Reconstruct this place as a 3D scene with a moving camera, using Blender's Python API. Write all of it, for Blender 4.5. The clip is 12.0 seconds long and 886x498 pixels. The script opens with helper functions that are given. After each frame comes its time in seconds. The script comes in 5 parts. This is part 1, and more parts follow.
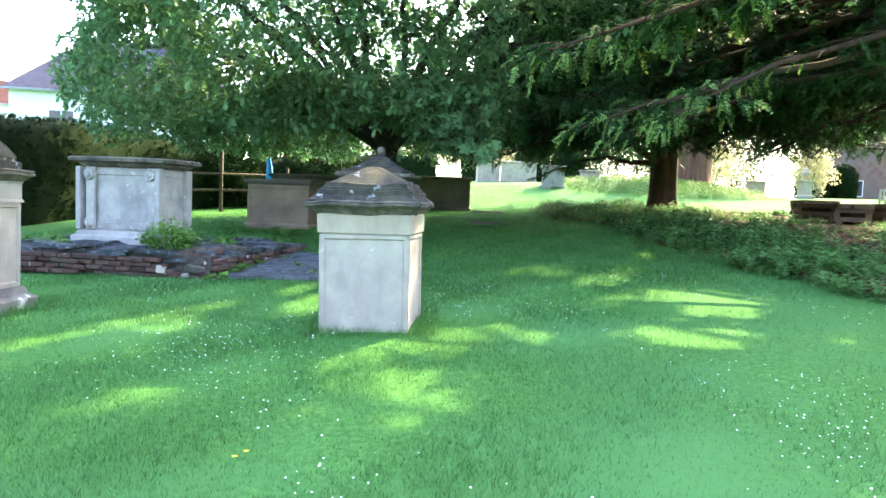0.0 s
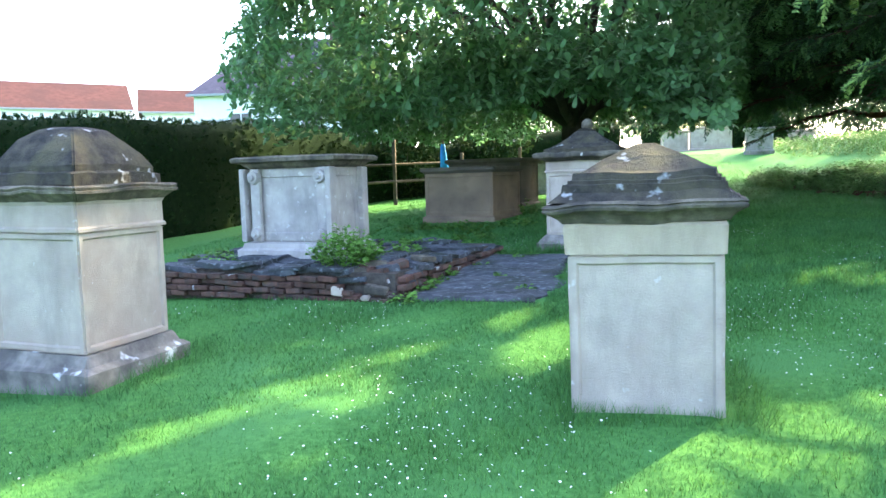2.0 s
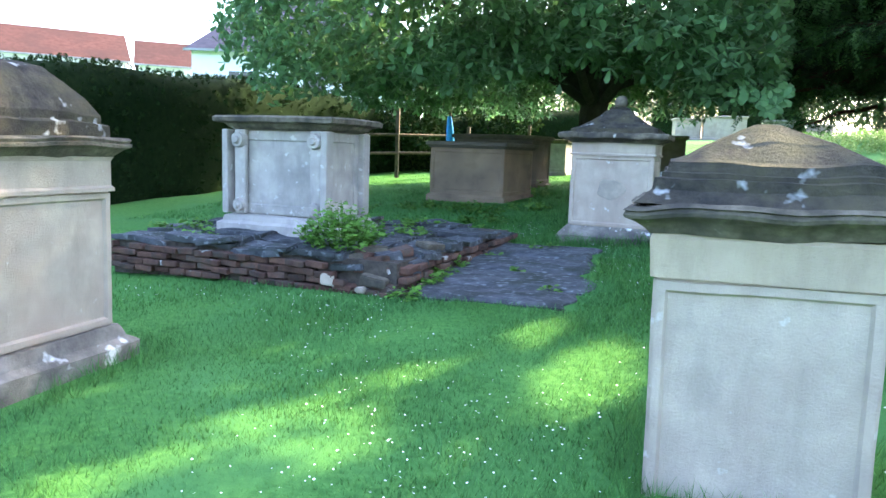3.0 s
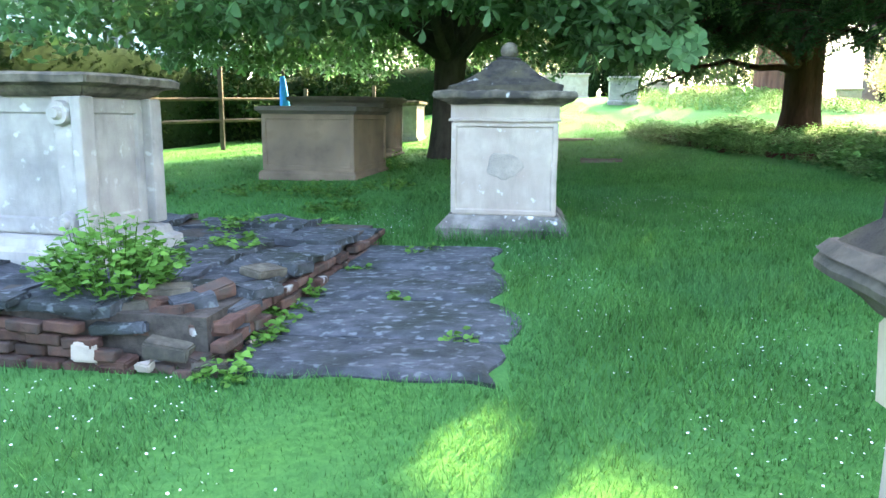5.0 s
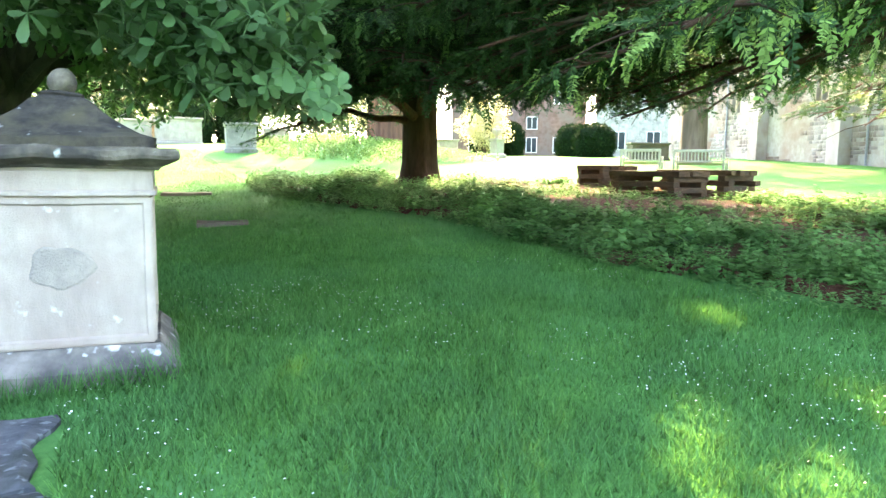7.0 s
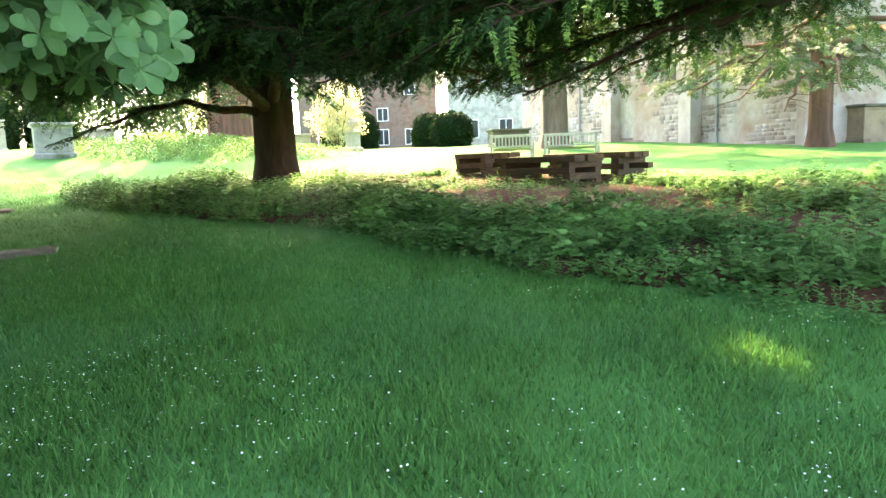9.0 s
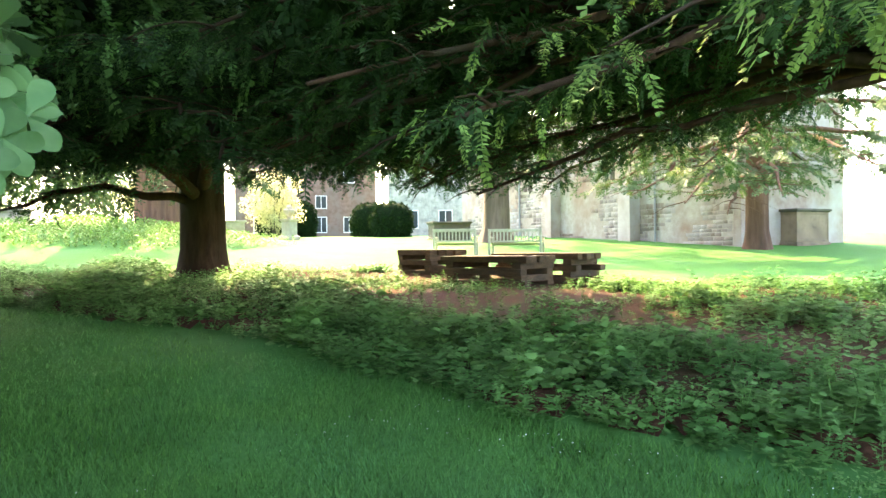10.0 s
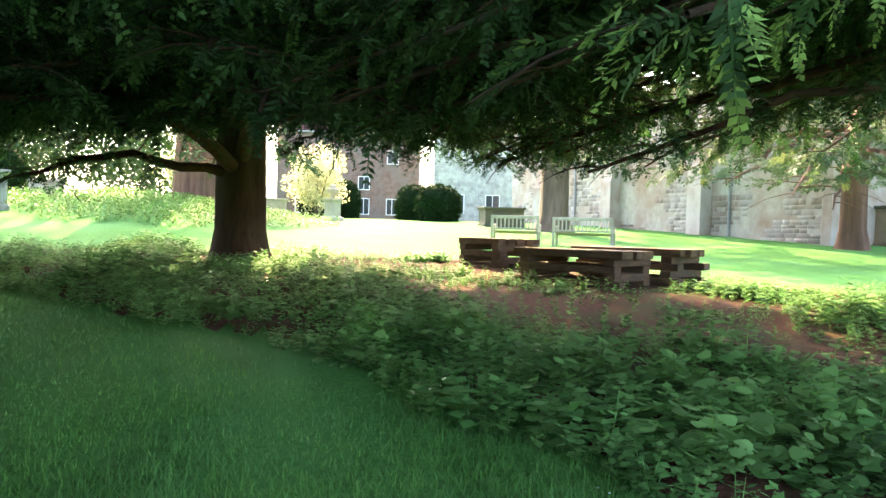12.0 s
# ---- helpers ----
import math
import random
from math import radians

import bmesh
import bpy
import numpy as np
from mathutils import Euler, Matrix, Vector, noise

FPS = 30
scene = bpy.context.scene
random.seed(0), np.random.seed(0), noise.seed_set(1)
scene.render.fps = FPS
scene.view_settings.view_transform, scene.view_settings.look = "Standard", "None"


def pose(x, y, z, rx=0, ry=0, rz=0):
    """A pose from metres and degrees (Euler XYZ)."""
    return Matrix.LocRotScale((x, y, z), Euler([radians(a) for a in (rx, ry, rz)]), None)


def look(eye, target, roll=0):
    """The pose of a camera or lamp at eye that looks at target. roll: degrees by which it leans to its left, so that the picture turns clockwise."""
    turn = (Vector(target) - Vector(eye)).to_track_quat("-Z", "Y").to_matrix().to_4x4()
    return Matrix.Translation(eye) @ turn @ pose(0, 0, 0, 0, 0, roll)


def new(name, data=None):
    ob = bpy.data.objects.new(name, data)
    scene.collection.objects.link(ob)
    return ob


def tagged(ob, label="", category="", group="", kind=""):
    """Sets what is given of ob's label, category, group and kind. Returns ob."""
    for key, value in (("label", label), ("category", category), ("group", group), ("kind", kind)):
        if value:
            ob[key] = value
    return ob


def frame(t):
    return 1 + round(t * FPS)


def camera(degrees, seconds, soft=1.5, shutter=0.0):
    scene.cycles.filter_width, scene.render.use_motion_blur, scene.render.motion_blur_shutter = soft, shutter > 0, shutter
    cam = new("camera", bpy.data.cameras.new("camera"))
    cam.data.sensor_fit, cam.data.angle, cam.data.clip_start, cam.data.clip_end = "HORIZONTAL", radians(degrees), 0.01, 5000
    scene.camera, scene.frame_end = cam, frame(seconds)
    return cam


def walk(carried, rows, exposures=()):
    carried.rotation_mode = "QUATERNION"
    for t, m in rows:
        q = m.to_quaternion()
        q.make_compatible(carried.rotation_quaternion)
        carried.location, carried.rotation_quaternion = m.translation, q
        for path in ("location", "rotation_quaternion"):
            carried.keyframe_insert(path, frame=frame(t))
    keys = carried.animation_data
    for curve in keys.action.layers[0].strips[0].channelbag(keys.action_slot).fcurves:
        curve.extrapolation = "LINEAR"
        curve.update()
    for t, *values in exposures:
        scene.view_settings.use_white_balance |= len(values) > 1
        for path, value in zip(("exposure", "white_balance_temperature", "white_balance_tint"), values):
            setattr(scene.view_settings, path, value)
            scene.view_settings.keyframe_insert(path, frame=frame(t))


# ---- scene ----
cam = camera(63.7, 12.0)
METRES, EYE, TILT, LEAN, TURN = 14.9, 1.5, 0.0, 0.0, 0.0
ROWS = [
    (0.0, 0.0, 0.0, 0.0, 0.15, -3.95, -2.22),
    (0.5, -0.0167, 0.0419, 0.0028, 1.16, -2.97, -1.33),
    (1.0, -0.0301, 0.0836, 0.007, 9.34, -3.53, 2.21),
    (1.5, -0.0497, 0.1233, 0.0069, 17.34, -5.08, -2.35),
    (2.0, -0.0611, 0.1659, 0.0078, 13.27, -5.66, 1.58),
    (2.5, -0.0768, 0.2015, 0.0079, 20.75, -6.86, -1.35),
    (3.0, -0.0915, 0.2455, 0.0086, 13.27, -7.74, -1.97),
    (5.0, -0.1299, 0.4169, 0.0126, 0.47, -10.42, -0.57),
    (5.5, -0.1222, 0.463, 0.0145, -12.4, -7.52, 2.38),
    (6.0, -0.116, 0.5004, 0.0185, -19.46, -5.8, -0.51),
    (6.5, -0.1082, 0.5406, 0.0217, -32.01, -4.13, -0.99),
    (7.0, -0.0962, 0.5764, 0.0245, -29.16, -6.59, -0.69),
    (9.0, -0.0404, 0.7263, 0.0234, -41.24, -7.22, 2.01),
    (9.5, -0.0152, 0.7571, 0.0314, -43.06, -6.25, 1.83),
    (10.0, 0.004, 0.7886, 0.0364, -46.28, -0.28, 0.53),
    (10.5, 0.0282, 0.8235, 0.0412, -42.35, -1.44, 1.43),
    (11.0, 0.0432, 0.8556, 0.0415, -41.97, 0.49, -0.01),
    (11.5, 0.065, 0.8883, 0.0388, -46.75, 1.37, 1.88),
    (12.0, 0.0807, 0.9222, 0.0395, -43.23, -1.51, -1.49),
]
walk(cam, [(t, pose(0, 0, EYE, TILT, LEAN, TURN) @ pose(METRES * x, METRES * y, METRES * z, 90 + pitch, roll, yaw)) for t, x, y, z, yaw, pitch, roll in ROWS], [(0.0, 3.6, 6050, 15), (1.5, 3.5, 5900, 15), (3.0, 3.45, 5800, 15), (5.0, 4.1, 6300, 12), (6.0, 4.35, 6600, 12), (7.0, 4.4, 6800, 12), (9.0, 4.15, 7100, 12), (10.5, 4.1, 7000, 12), (12.0, 3.9, 6700, 13)])

# ---- light ----
SUN_AZ, SUN_EL = 56.0, 35.0          # degrees: sunwards, counted from +x towards +y, and height
sd = Vector((math.cos(radians(SUN_AZ)) * math.cos(radians(SUN_EL)), math.sin(radians(SUN_AZ)) * math.cos(radians(SUN_EL)), math.sin(radians(SUN_EL))))
world = bpy.data.worlds.new("sky")
scene.world = world
world.use_nodes = True
wn = world.node_tree.nodes
sky = wn.new("ShaderNodeTexSky")
sky.sky_type, sky.sun_disc = "NISHITA", False
sky.sun_elevation, sky.sun_rotation = radians(SUN_EL), radians(90 - SUN_AZ)
sky.air_density, sky.dust_density, sky.ozone_density = 1.0, 4.0, 1.0
wn["Background"].inputs[1].default_value = 0.15
world.node_tree.links.new(sky.outputs[0], wn["Background"].inputs[0])
sun = new("sun", bpy.data.lights.new("sun", "SUN"))
sun.data.energy, sun.data.angle, sun.data.color = 2.8, radians(0.6), (1.0, 0.83, 0.42)
sun.matrix_world = look((0, 0, 30), Vector((0, 0, 30)) - sd)


# ---- materials ----
def mat(name, c1, c2, scale=4.0, c3=None, s3=0.8, rough=0.85, bump=0.3, fine=60.0, metallic=0.0, leaf=0.0, spots=None, spot_scale=9.0, spot_cut=0.62, vary=0.12, stretch=None, spec=0.15, streak=None):
    """Two colours by noise, a third by a larger noise, fine relief, lichen spots, and a tint of its own for each object and island."""
    m = bpy.data.materials.new(name)
    m.use_nodes = True
    n, l = m.node_tree.nodes, m.node_tree.links
    bsdf = n["Principled BSDF"]
    co = n.new("ShaderNodeTexCoord")
    info = n.new("ShaderNodeObjectInfo")
    geo = n.new("ShaderNodeNewGeometry")
    off = n.new("ShaderNodeVectorMath"); off.operation = "ADD"
    mul = n.new("ShaderNodeMath"); mul.operation = "MULTIPLY"; mul.inputs[1].default_value = 37.0
    l.new(info.outputs["Random"], mul.inputs[0])
    l.new(co.outputs["Object"], off.inputs[0]); l.new(mul.outputs[0], off.inputs[1])
    src = off.outputs[0]
    if stretch:
        mp = n.new("ShaderNodeMapping"); mp.inputs["Scale"].default_value = stretch
        l.new(src, mp.inputs[0]); src = mp.outputs[0]

    def noise_node(s, detail=6.0, r=0.6):
        t = n.new("ShaderNodeTexNoise"); t.inputs["Scale"].default_value, t.inputs["Detail"].default_value, t.inputs["Roughness"].default_value = s, detail, r
        l.new(src, t.inputs["Vector"])
        return t.outputs["Fac"]

    def ramp(fac, lo, hi):
        r = n.new("ShaderNodeMapRange"); r.inputs[1].default_value, r.inputs[2].default_value = lo, hi
        l.new(fac, r.inputs[0])
        return r.outputs[0]

    def mix(f, a, b):
        x = n.new("ShaderNodeMix"); x.data_type = "RGBA"
        if isinstance(f, float): x.inputs[0].default_value = f
        else: l.new(f, x.inputs[0])
        for k, v in ((6, a), (7, b)):
            if isinstance(v, tuple): x.inputs[k].default_value = (*v, 1)
            else: l.new(v, x.inputs[k])
        return x.outputs[2]

    col = mix(ramp(noise_node(scale), 0.35, 0.65), c1, c2)
    if c3: col = mix(ramp(noise_node(s3, 4.0), 0.45, 0.68), col, c3)
    if streak:
        # run-off stains drawn out downwards
        up = n.new("ShaderNodeMapping"); up.inputs["Scale"].default_value = (1.0, 1.0, 0.28)
        l.new(src, up.inputs[0]); keep, src = src, up.outputs[0]
        f = n.new("ShaderNodeMath"); f.operation = "MULTIPLY"; f.inputs[1].default_value = 0.75
        l.new(ramp(noise_node(4.5, 7.0, 0.68), 0.5, 0.78), f.inputs[0])
        col = mix(f.outputs[0], col, streak); src = keep
    if spots:
        col = mix(ramp(noise_node(spot_scale, 3.0, 0.45), spot_cut, spot_cut + 0.08), col, spots)
    hsv = n.new("ShaderNodeHueSaturation")
    add = n.new("ShaderNodeMath"); add.operation = "ADD"
    l.new(geo.outputs["Random Per Island"], add.inputs[0]); l.new(info.outputs["Random"], add.inputs[1])
    val = n.new("ShaderNodeMapRange"); val.inputs[2].default_value = 2.0; val.inputs[3].default_value, val.inputs[4].default_value = 1 - vary * 2, 1 + vary * 2
    l.new(add.outputs[0], val.inputs[0]); l.new(val.outputs[0], hsv.inputs["Value"]); l.new(col, hsv.inputs["Color"])
    col = hsv.outputs[0]
    l.new(col, bsdf.inputs["Base Color"])
    bsdf.inputs["Specular IOR Level"].default_value = spec
    bsdf.inputs["Roughness"].default_value, bsdf.inputs["Metallic"].default_value = rough, metallic
    if bump:
        b = n.new("ShaderNodeBump"); b.inputs["Strength"].default_value, b.inputs["Distance"].default_value = bump, 0.02
        l.new(noise_node(fine, 8.0, 0.7), b.inputs["Height"]); l.new(b.outputs[0], bsdf.inputs["Normal"])
    if leaf:
        tr = n.new("ShaderNodeBsdfTranslucent"); l.new(col, tr.inputs[0])
        ms = n.new("ShaderNodeMixShader"); ms.inputs[0].default_value = leaf
        l.new(bsdf.outputs[0], ms.inputs[1]); l.new(tr.outputs[0], ms.inputs[2])
        l.new(ms.outputs[0], n["Material Output"].inputs[0])
    return m


GRASS = mat("lawn", (0.045, 0.13, 0.03), (0.085, 0.21, 0.05), 22.0, (0.07, 0.185, 0.055), 0.5, 0.95, 0.5, 45.0, vary=0.0, spec=0.03)
BLADE = mat("grass_blade", (0.078, 0.21, 0.044), (0.12, 0.295, 0.068), 2.0, (0.10, 0.265, 0.08), 0.6, 0.7, 0.0, leaf=0.42, vary=0.34)
MULCH = mat("bark_mulch", (0.045, 0.02, 0.013), (0.115, 0.052, 0.033), 14.0, (0.05, 0.05, 0.02), 1.2, 0.95, 1.0, 40.0, vary=0.0, spec=0.05)
STONE_PALE = mat("pale_sandstone", (0.36, 0.31, 0.25), (0.45, 0.385, 0.305), 5.0, (0.33, 0.265, 0.215), 1.3, 0.9, 0.5, 70.0, spots=(0.5, 0.47, 0.42), spot_scale=11.0, spot_cut=0.69, vary=0.03, streak=(0.24, 0.21, 0.175))
STONE_WARM = mat("cream_sandstone", (0.42, 0.345, 0.24), (0.50, 0.42, 0.30), 4.0, (0.36, 0.30, 0.22), 1.3, 0.9, 0.45, 60.0, vary=0.03, streak=(0.27, 0.22, 0.16))
STONE_SCAR = mat("flaked_sandstone", (0.28, 0.245, 0.20), (0.37, 0.32, 0.255), 7.0, (0.25, 0.225, 0.19), 3.0, 0.95, 0.8, 50.0, vary=0.0)
STONE_GREY = mat("grey_sandstone", (0.33, 0.30, 0.26), (0.43, 0.395, 0.345), 3.0, (0.22, 0.205, 0.19), 1.6, 0.9, 0.45, 60.0, spots=(0.5, 0.48, 0.43), spot_scale=10.0, spot_cut=0.65, vary=0.03, streak=(0.2, 0.19, 0.17))
STONE_CAP = mat("weathered_cap_stone", (0.028, 0.027, 0.025), (0.075, 0.066, 0.05), 9.0, (0.085, 0.076, 0.045), 3.4, 0.95, 1.0, 34.0, spots=(0.38, 0.39, 0.38), spot_scale=8.5, spot_cut=0.64, vary=0.03)
STONE_CORNICE = mat("weathered_cornice_stone", (0.075, 0.066, 0.048), (0.19, 0.165, 0.12), 9.0, (0.055, 0.05, 0.042), 3.0, 0.95, 0.7, 40.0, spots=(0.42, 0.42, 0.38), spot_scale=9.0, spot_cut=0.7, vary=0.03)
STONE_BASE = mat("lichened_base_stone", (0.14, 0.125, 0.105), (0.27, 0.245, 0.21), 6.0, (0.08, 0.075, 0.07), 2.5, 0.95, 0.7, 40.0, spots=(0.6, 0.6, 0.58), spot_scale=7.0, spot_cut=0.65, vary=0.04)
STONE_BROWN = mat("brown_sandstone", (0.20, 0.145, 0.095), (0.27, 0.20, 0.135), 3.0, (0.14, 0.105, 0.075), 1.5, 0.95, 0.4, 50.0, vary=0.04)
STONE_DARK = mat("dark_tomb_stone", (0.10, 0.085, 0.065), (0.15, 0.13, 0.10), 3.0, (0.07, 0.065, 0.055), 1.5, 0.95, 0.4, 50.0, vary=0.04)
LEDGER = mat("slate_grey_ledger_stone", (0.045, 0.049, 0.054), (0.105, 0.11, 0.118), 7.0, (0.030, 0.036, 0.026), 1.8, 0.85, 0.9, 28.0, spots=(0.15, 0.165, 0.17), spot_scale=15.0, spot_cut=0.58, vary=0.1, stretch=(0.85, 1.3, 1))
BRICK = mat("old_red_brick", (0.075, 0.042, 0.033), (0.14, 0.078, 0.055), 9.0, (0.07, 0.062, 0.052), 4.0, 0.95, 0.8, 50.0, spots=(0.5, 0.5, 0.47), spot_scale=5.0, spot_cut=0.66, vary=0.32)
MORTAR = mat("dark_mortar", (0.05, 0.042, 0.035), (0.10, 0.085, 0.07), 12.0, rough=0.95, bump=0.7, fine=50.0, vary=0.0)
BARK_YEW = mat("yew_bark", (0.040, 0.023, 0.016), (0.08, 0.045, 0.030), 7.0, (0.05, 0.04, 0.03), 1.5, 0.95, 1.0, 22.0, vary=0.1, stretch=(1, 1, 0.25), spec=0.08)
BARK_RED = mat("redwood_bark", (0.10, 0.050, 0.032), (0.17, 0.088, 0.056), 6.0, (0.075, 0.045, 0.032), 1.2, 0.95, 1.0, 16.0, vary=0.05, stretch=(1, 1, 0.12))
BARK_PINK = mat("conifer_bark", (0.13, 0.085, 0.065), (0.20, 0.135, 0.105), 6.0, (0.10, 0.07, 0.055), 1.2, 0.95, 1.0, 16.0, vary=0.05, stretch=(1, 1, 0.2))
BARK_GREY = mat("grey_bark", (0.045, 0.038, 0.03), (0.09, 0.075, 0.06), 6.0, (0.06, 0.06, 0.045), 1.5, 0.95, 0.8, 25.0, vary=0.08, stretch=(1, 1, 0.4))
NEEDLE = mat("yew_needles", (0.028, 0.07, 0.024), (0.045, 0.10, 0.032), 0.9, (0.07, 0.14, 0.04), 0.45, 0.65, 0.0, leaf=0.16, vary=0.3, spec=0.1)
# new yew growth, with the light on the outer sprays in its green
NEEDLE_FRESH_LIT = mat("fresh_lit_yew_shoots", (0.19, 0.32, 0.08), (0.25, 0.39, 0.10), 1.4, (0.29, 0.41, 0.11), 0.5, 0.65, 0.0, leaf=0.32, vary=0.3, spec=0.1)
# lighter copy of the dark needles for the lit upper crown
NEEDLE_MID_LIT = mat("lit_green_yew_shoots", (0.09, 0.19, 0.065), (0.13, 0.25, 0.085), 1.1, (0.17, 0.29, 0.10), 0.5, 0.65, 0.0, leaf=0.32, vary=0.3, spec=0.1)
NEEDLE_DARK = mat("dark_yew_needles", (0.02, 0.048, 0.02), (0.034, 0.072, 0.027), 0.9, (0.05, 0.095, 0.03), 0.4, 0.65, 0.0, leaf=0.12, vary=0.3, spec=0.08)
NEEDLE_CEDAR = mat("cedar_needles", (0.06, 0.10, 0.045), (0.10, 0.15, 0.06), 0.9, (0.15, 0.17, 0.06), 0.5, 0.6, 0.0, leaf=0.3, vary=0.3)
LEAF = mat("magnolia_leaf", (0.11, 0.23, 0.085), (0.15, 0.29, 0.11), 0.8, (0.175, 0.31, 0.125), 0.4, 0.45, 0.0, leaf=0.58, vary=0.3, spec=0.3)
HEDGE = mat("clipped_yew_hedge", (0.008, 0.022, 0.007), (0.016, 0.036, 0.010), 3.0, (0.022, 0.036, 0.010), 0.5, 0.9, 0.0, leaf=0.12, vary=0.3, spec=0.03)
# shade between the hedge leaves, put into the core's darker green
HEDGE_IN_SHADE = mat("hedge_inner_shade", (0.006, 0.014, 0.005), (0.012, 0.022, 0.008), 8.0, rough=0.95, bump=1.0, fine=20.0, spec=0.02)
PLANT = mat("ground_cover_leaf", (0.08, 0.20, 0.055), (0.15, 0.30, 0.085), 1.6, (0.19, 0.33, 0.11), 0.6, 0.7, 0.0, leaf=0.42, vary=0.36, spec=0.08)
WEED = mat("bright_weed_leaf", (0.09, 0.21, 0.03), (0.14, 0.28, 0.05), 3.0, rough=0.55, bump=0.0, leaf=0.35, vary=0.25)
SHRUB_GOLD = mat("golden_shrub_leaf", (0.34, 0.33, 0.17), (0.46, 0.43, 0.25), 2.0, rough=0.6, bump=0.0, leaf=0.35, vary=0.25)
FAR_LEAF = mat("far_tree_leaf", (0.05, 0.085, 0.03), (0.085, 0.13, 0.045), 1.0, rough=0.7, bump=0.0, leaf=0.25, vary=0.25)
DAISY = mat("daisy_petals", (0.75, 0.75, 0.72), (0.8, 0.8, 0.78), 9.0, rough=0.6, bump=0.0, vary=0.05)
BUTTERCUP = mat("buttercup_petals", (0.75, 0.55, 0.03), (0.8, 0.62, 0.04), 9.0, rough=0.5, bump=0.0, vary=0.05)
TIMBER = mat("weathered_timber", (0.075, 0.047, 0.029), (0.135, 0.085, 0.053), 5.0, (0.06, 0.046, 0.034), 1.4, 0.9, 0.7, 30.0, vary=0.18, stretch=(1, 1, 4))
BENCH_WOOD = mat("silvered_teak", (0.36, 0.32, 0.26), (0.48, 0.44, 0.37), 6.0, rough=0.8, bump=0.4, fine=40.0, vary=0.08)
FENCE_WOOD = mat("fence_timber", (0.06, 0.048, 0.034), (0.11, 0.088, 0.06), 5.0, rough=0.9, bump=0.5, fine=40.0, vary=0.1)
BLUE = mat("blue_plastic_sheet", (0.03, 0.20, 0.55), (0.05, 0.30, 0.68), 5.0, rough=0.45, bump=0.4, fine=20.0)
WALL_STONE = mat("church_rubble_stone", (0.27, 0.19, 0.15), (0.38, 0.30, 0.25), 2.0, (0.42, 0.38, 0.36), 0.4, 0.95, 0.6, 30.0, vary=0.24)
WALL_JOINT = mat("pale_lime_mortar", (0.36, 0.31, 0.26), (0.47, 0.42, 0.37), 3.0, (0.30, 0.20, 0.15), 0.35, 0.95, 0.6, 20.0, vary=0.0)
RENDER_WHITE = mat("white_render", (0.74, 0.73, 0.71), (0.80, 0.79, 0.78), 0.8, rough=0.9, bump=0.2, fine=30.0, vary=0.0)
ROOF_RED = mat("red_clay_tiles", (0.055, 0.027, 0.025), (0.078, 0.038, 0.034), 3.0, (0.05, 0.028, 0.027), 0.4, 0.95, 0.6, 9.0, vary=0.06, spec=0.05)
ROOF_SLATE = mat("purple_grey_slate", (0.055, 0.05, 0.068), (0.085, 0.075, 0.095), 3.0, (0.07, 0.058, 0.07), 0.4, 0.8, 0.5, 9.0, vary=0.06)
BRICK_FAR = mat("far_red_brickwork", (0.13, 0.08, 0.062), (0.19, 0.125, 0.10), 2.0, (0.15, 0.12, 0.10), 0.5, 0.95, 0.5, 12.0, vary=0.02)
GLASS_DARK = mat("dark_window_pane", (0.03, 0.035, 0.04), (0.05, 0.055, 0.06), 1.0, rough=0.08, bump=0.0, vary=0.0, spec=0.5)
PIPE_GREY = mat("grey_painted_pipe", (0.25, 0.25, 0.26), (0.33, 0.33, 0.34), 3.0, rough=0.6, bump=0.1, vary=0.0)
YELLOW = mat("yellow_board", (0.7, 0.5, 0.05), (0.75, 0.55, 0.08), 3.0, rough=0.6, bump=0.0, vary=0.0)


# ---- geometry helpers ----
def ground_z(x, y):
    u = 0.035 * x + 0.037 * y
    hi = 2 + 0.9 * np.tanh((u - 2) / 0.9)
    lo = -0.3 + 0.4 * np.tanh((u + 0.3) / 0.4)
    g = np.where(u > 2, hi, np.where(u < -0.3, lo, u))
    # the lawn climbs towards the far tombs
    f, k = np.clip((y - 30) / 12, 0, 1), np.clip((20 - x) / 11, 0, 1)
    return g + 0.9 * f * f * (3 - 2 * f) * k * k * (3 - 2 * k)


def gz(x, y):
    return float(ground_z(np.float64(x), np.float64(y)))


def mesh_np(name, V, F, material):
    """A mesh from arrays: V (n, 3), F (m, k)."""
    me = bpy.data.meshes.new(name)
    V, F = np.asarray(V, np.float32), np.asarray(F, np.int32)
    me.vertices.add(len(V)); me.vertices.foreach_set("co", V.ravel())
    k = F.shape[1]
    me.loops.add(F.size); me.loops.foreach_set("vertex_index", F.ravel())
    me.polygons.add(len(F)); me.polygons.foreach_set("loop_start", np.arange(0, F.size, k, dtype=np.int32))
    me.update(calc_edges=True)
    me.materials.append(material)
    return me


def empty(name, x=0.0, y=0.0, z=0.0, rz=0.0):
    ob = new(name)
    ob.empty_display_size = 0.2
    ob.matrix_world = pose(x, y, z, 0, 0, rz)
    return ob


def put(name, me, parent=None, label="", m=None):
    ob = new(name, me)
    if parent: ob.parent = parent
    if m is not None: ob.matrix_basis = m
    if label: tagged(ob, label=label)
    return ob


def part(name, bm, material, parent=None, label="", smooth=False):
    me = bpy.data.meshes.new(name)
    bmesh.ops.recalc_face_normals(bm, faces=bm.faces[:])
    bm.to_mesh(me); bm.free()
    me.materials.append(material)
    if smooth:
        me.polygons.foreach_set("use_smooth", np.ones(len(me.polygons), bool))
    return put(name, me, parent, label)


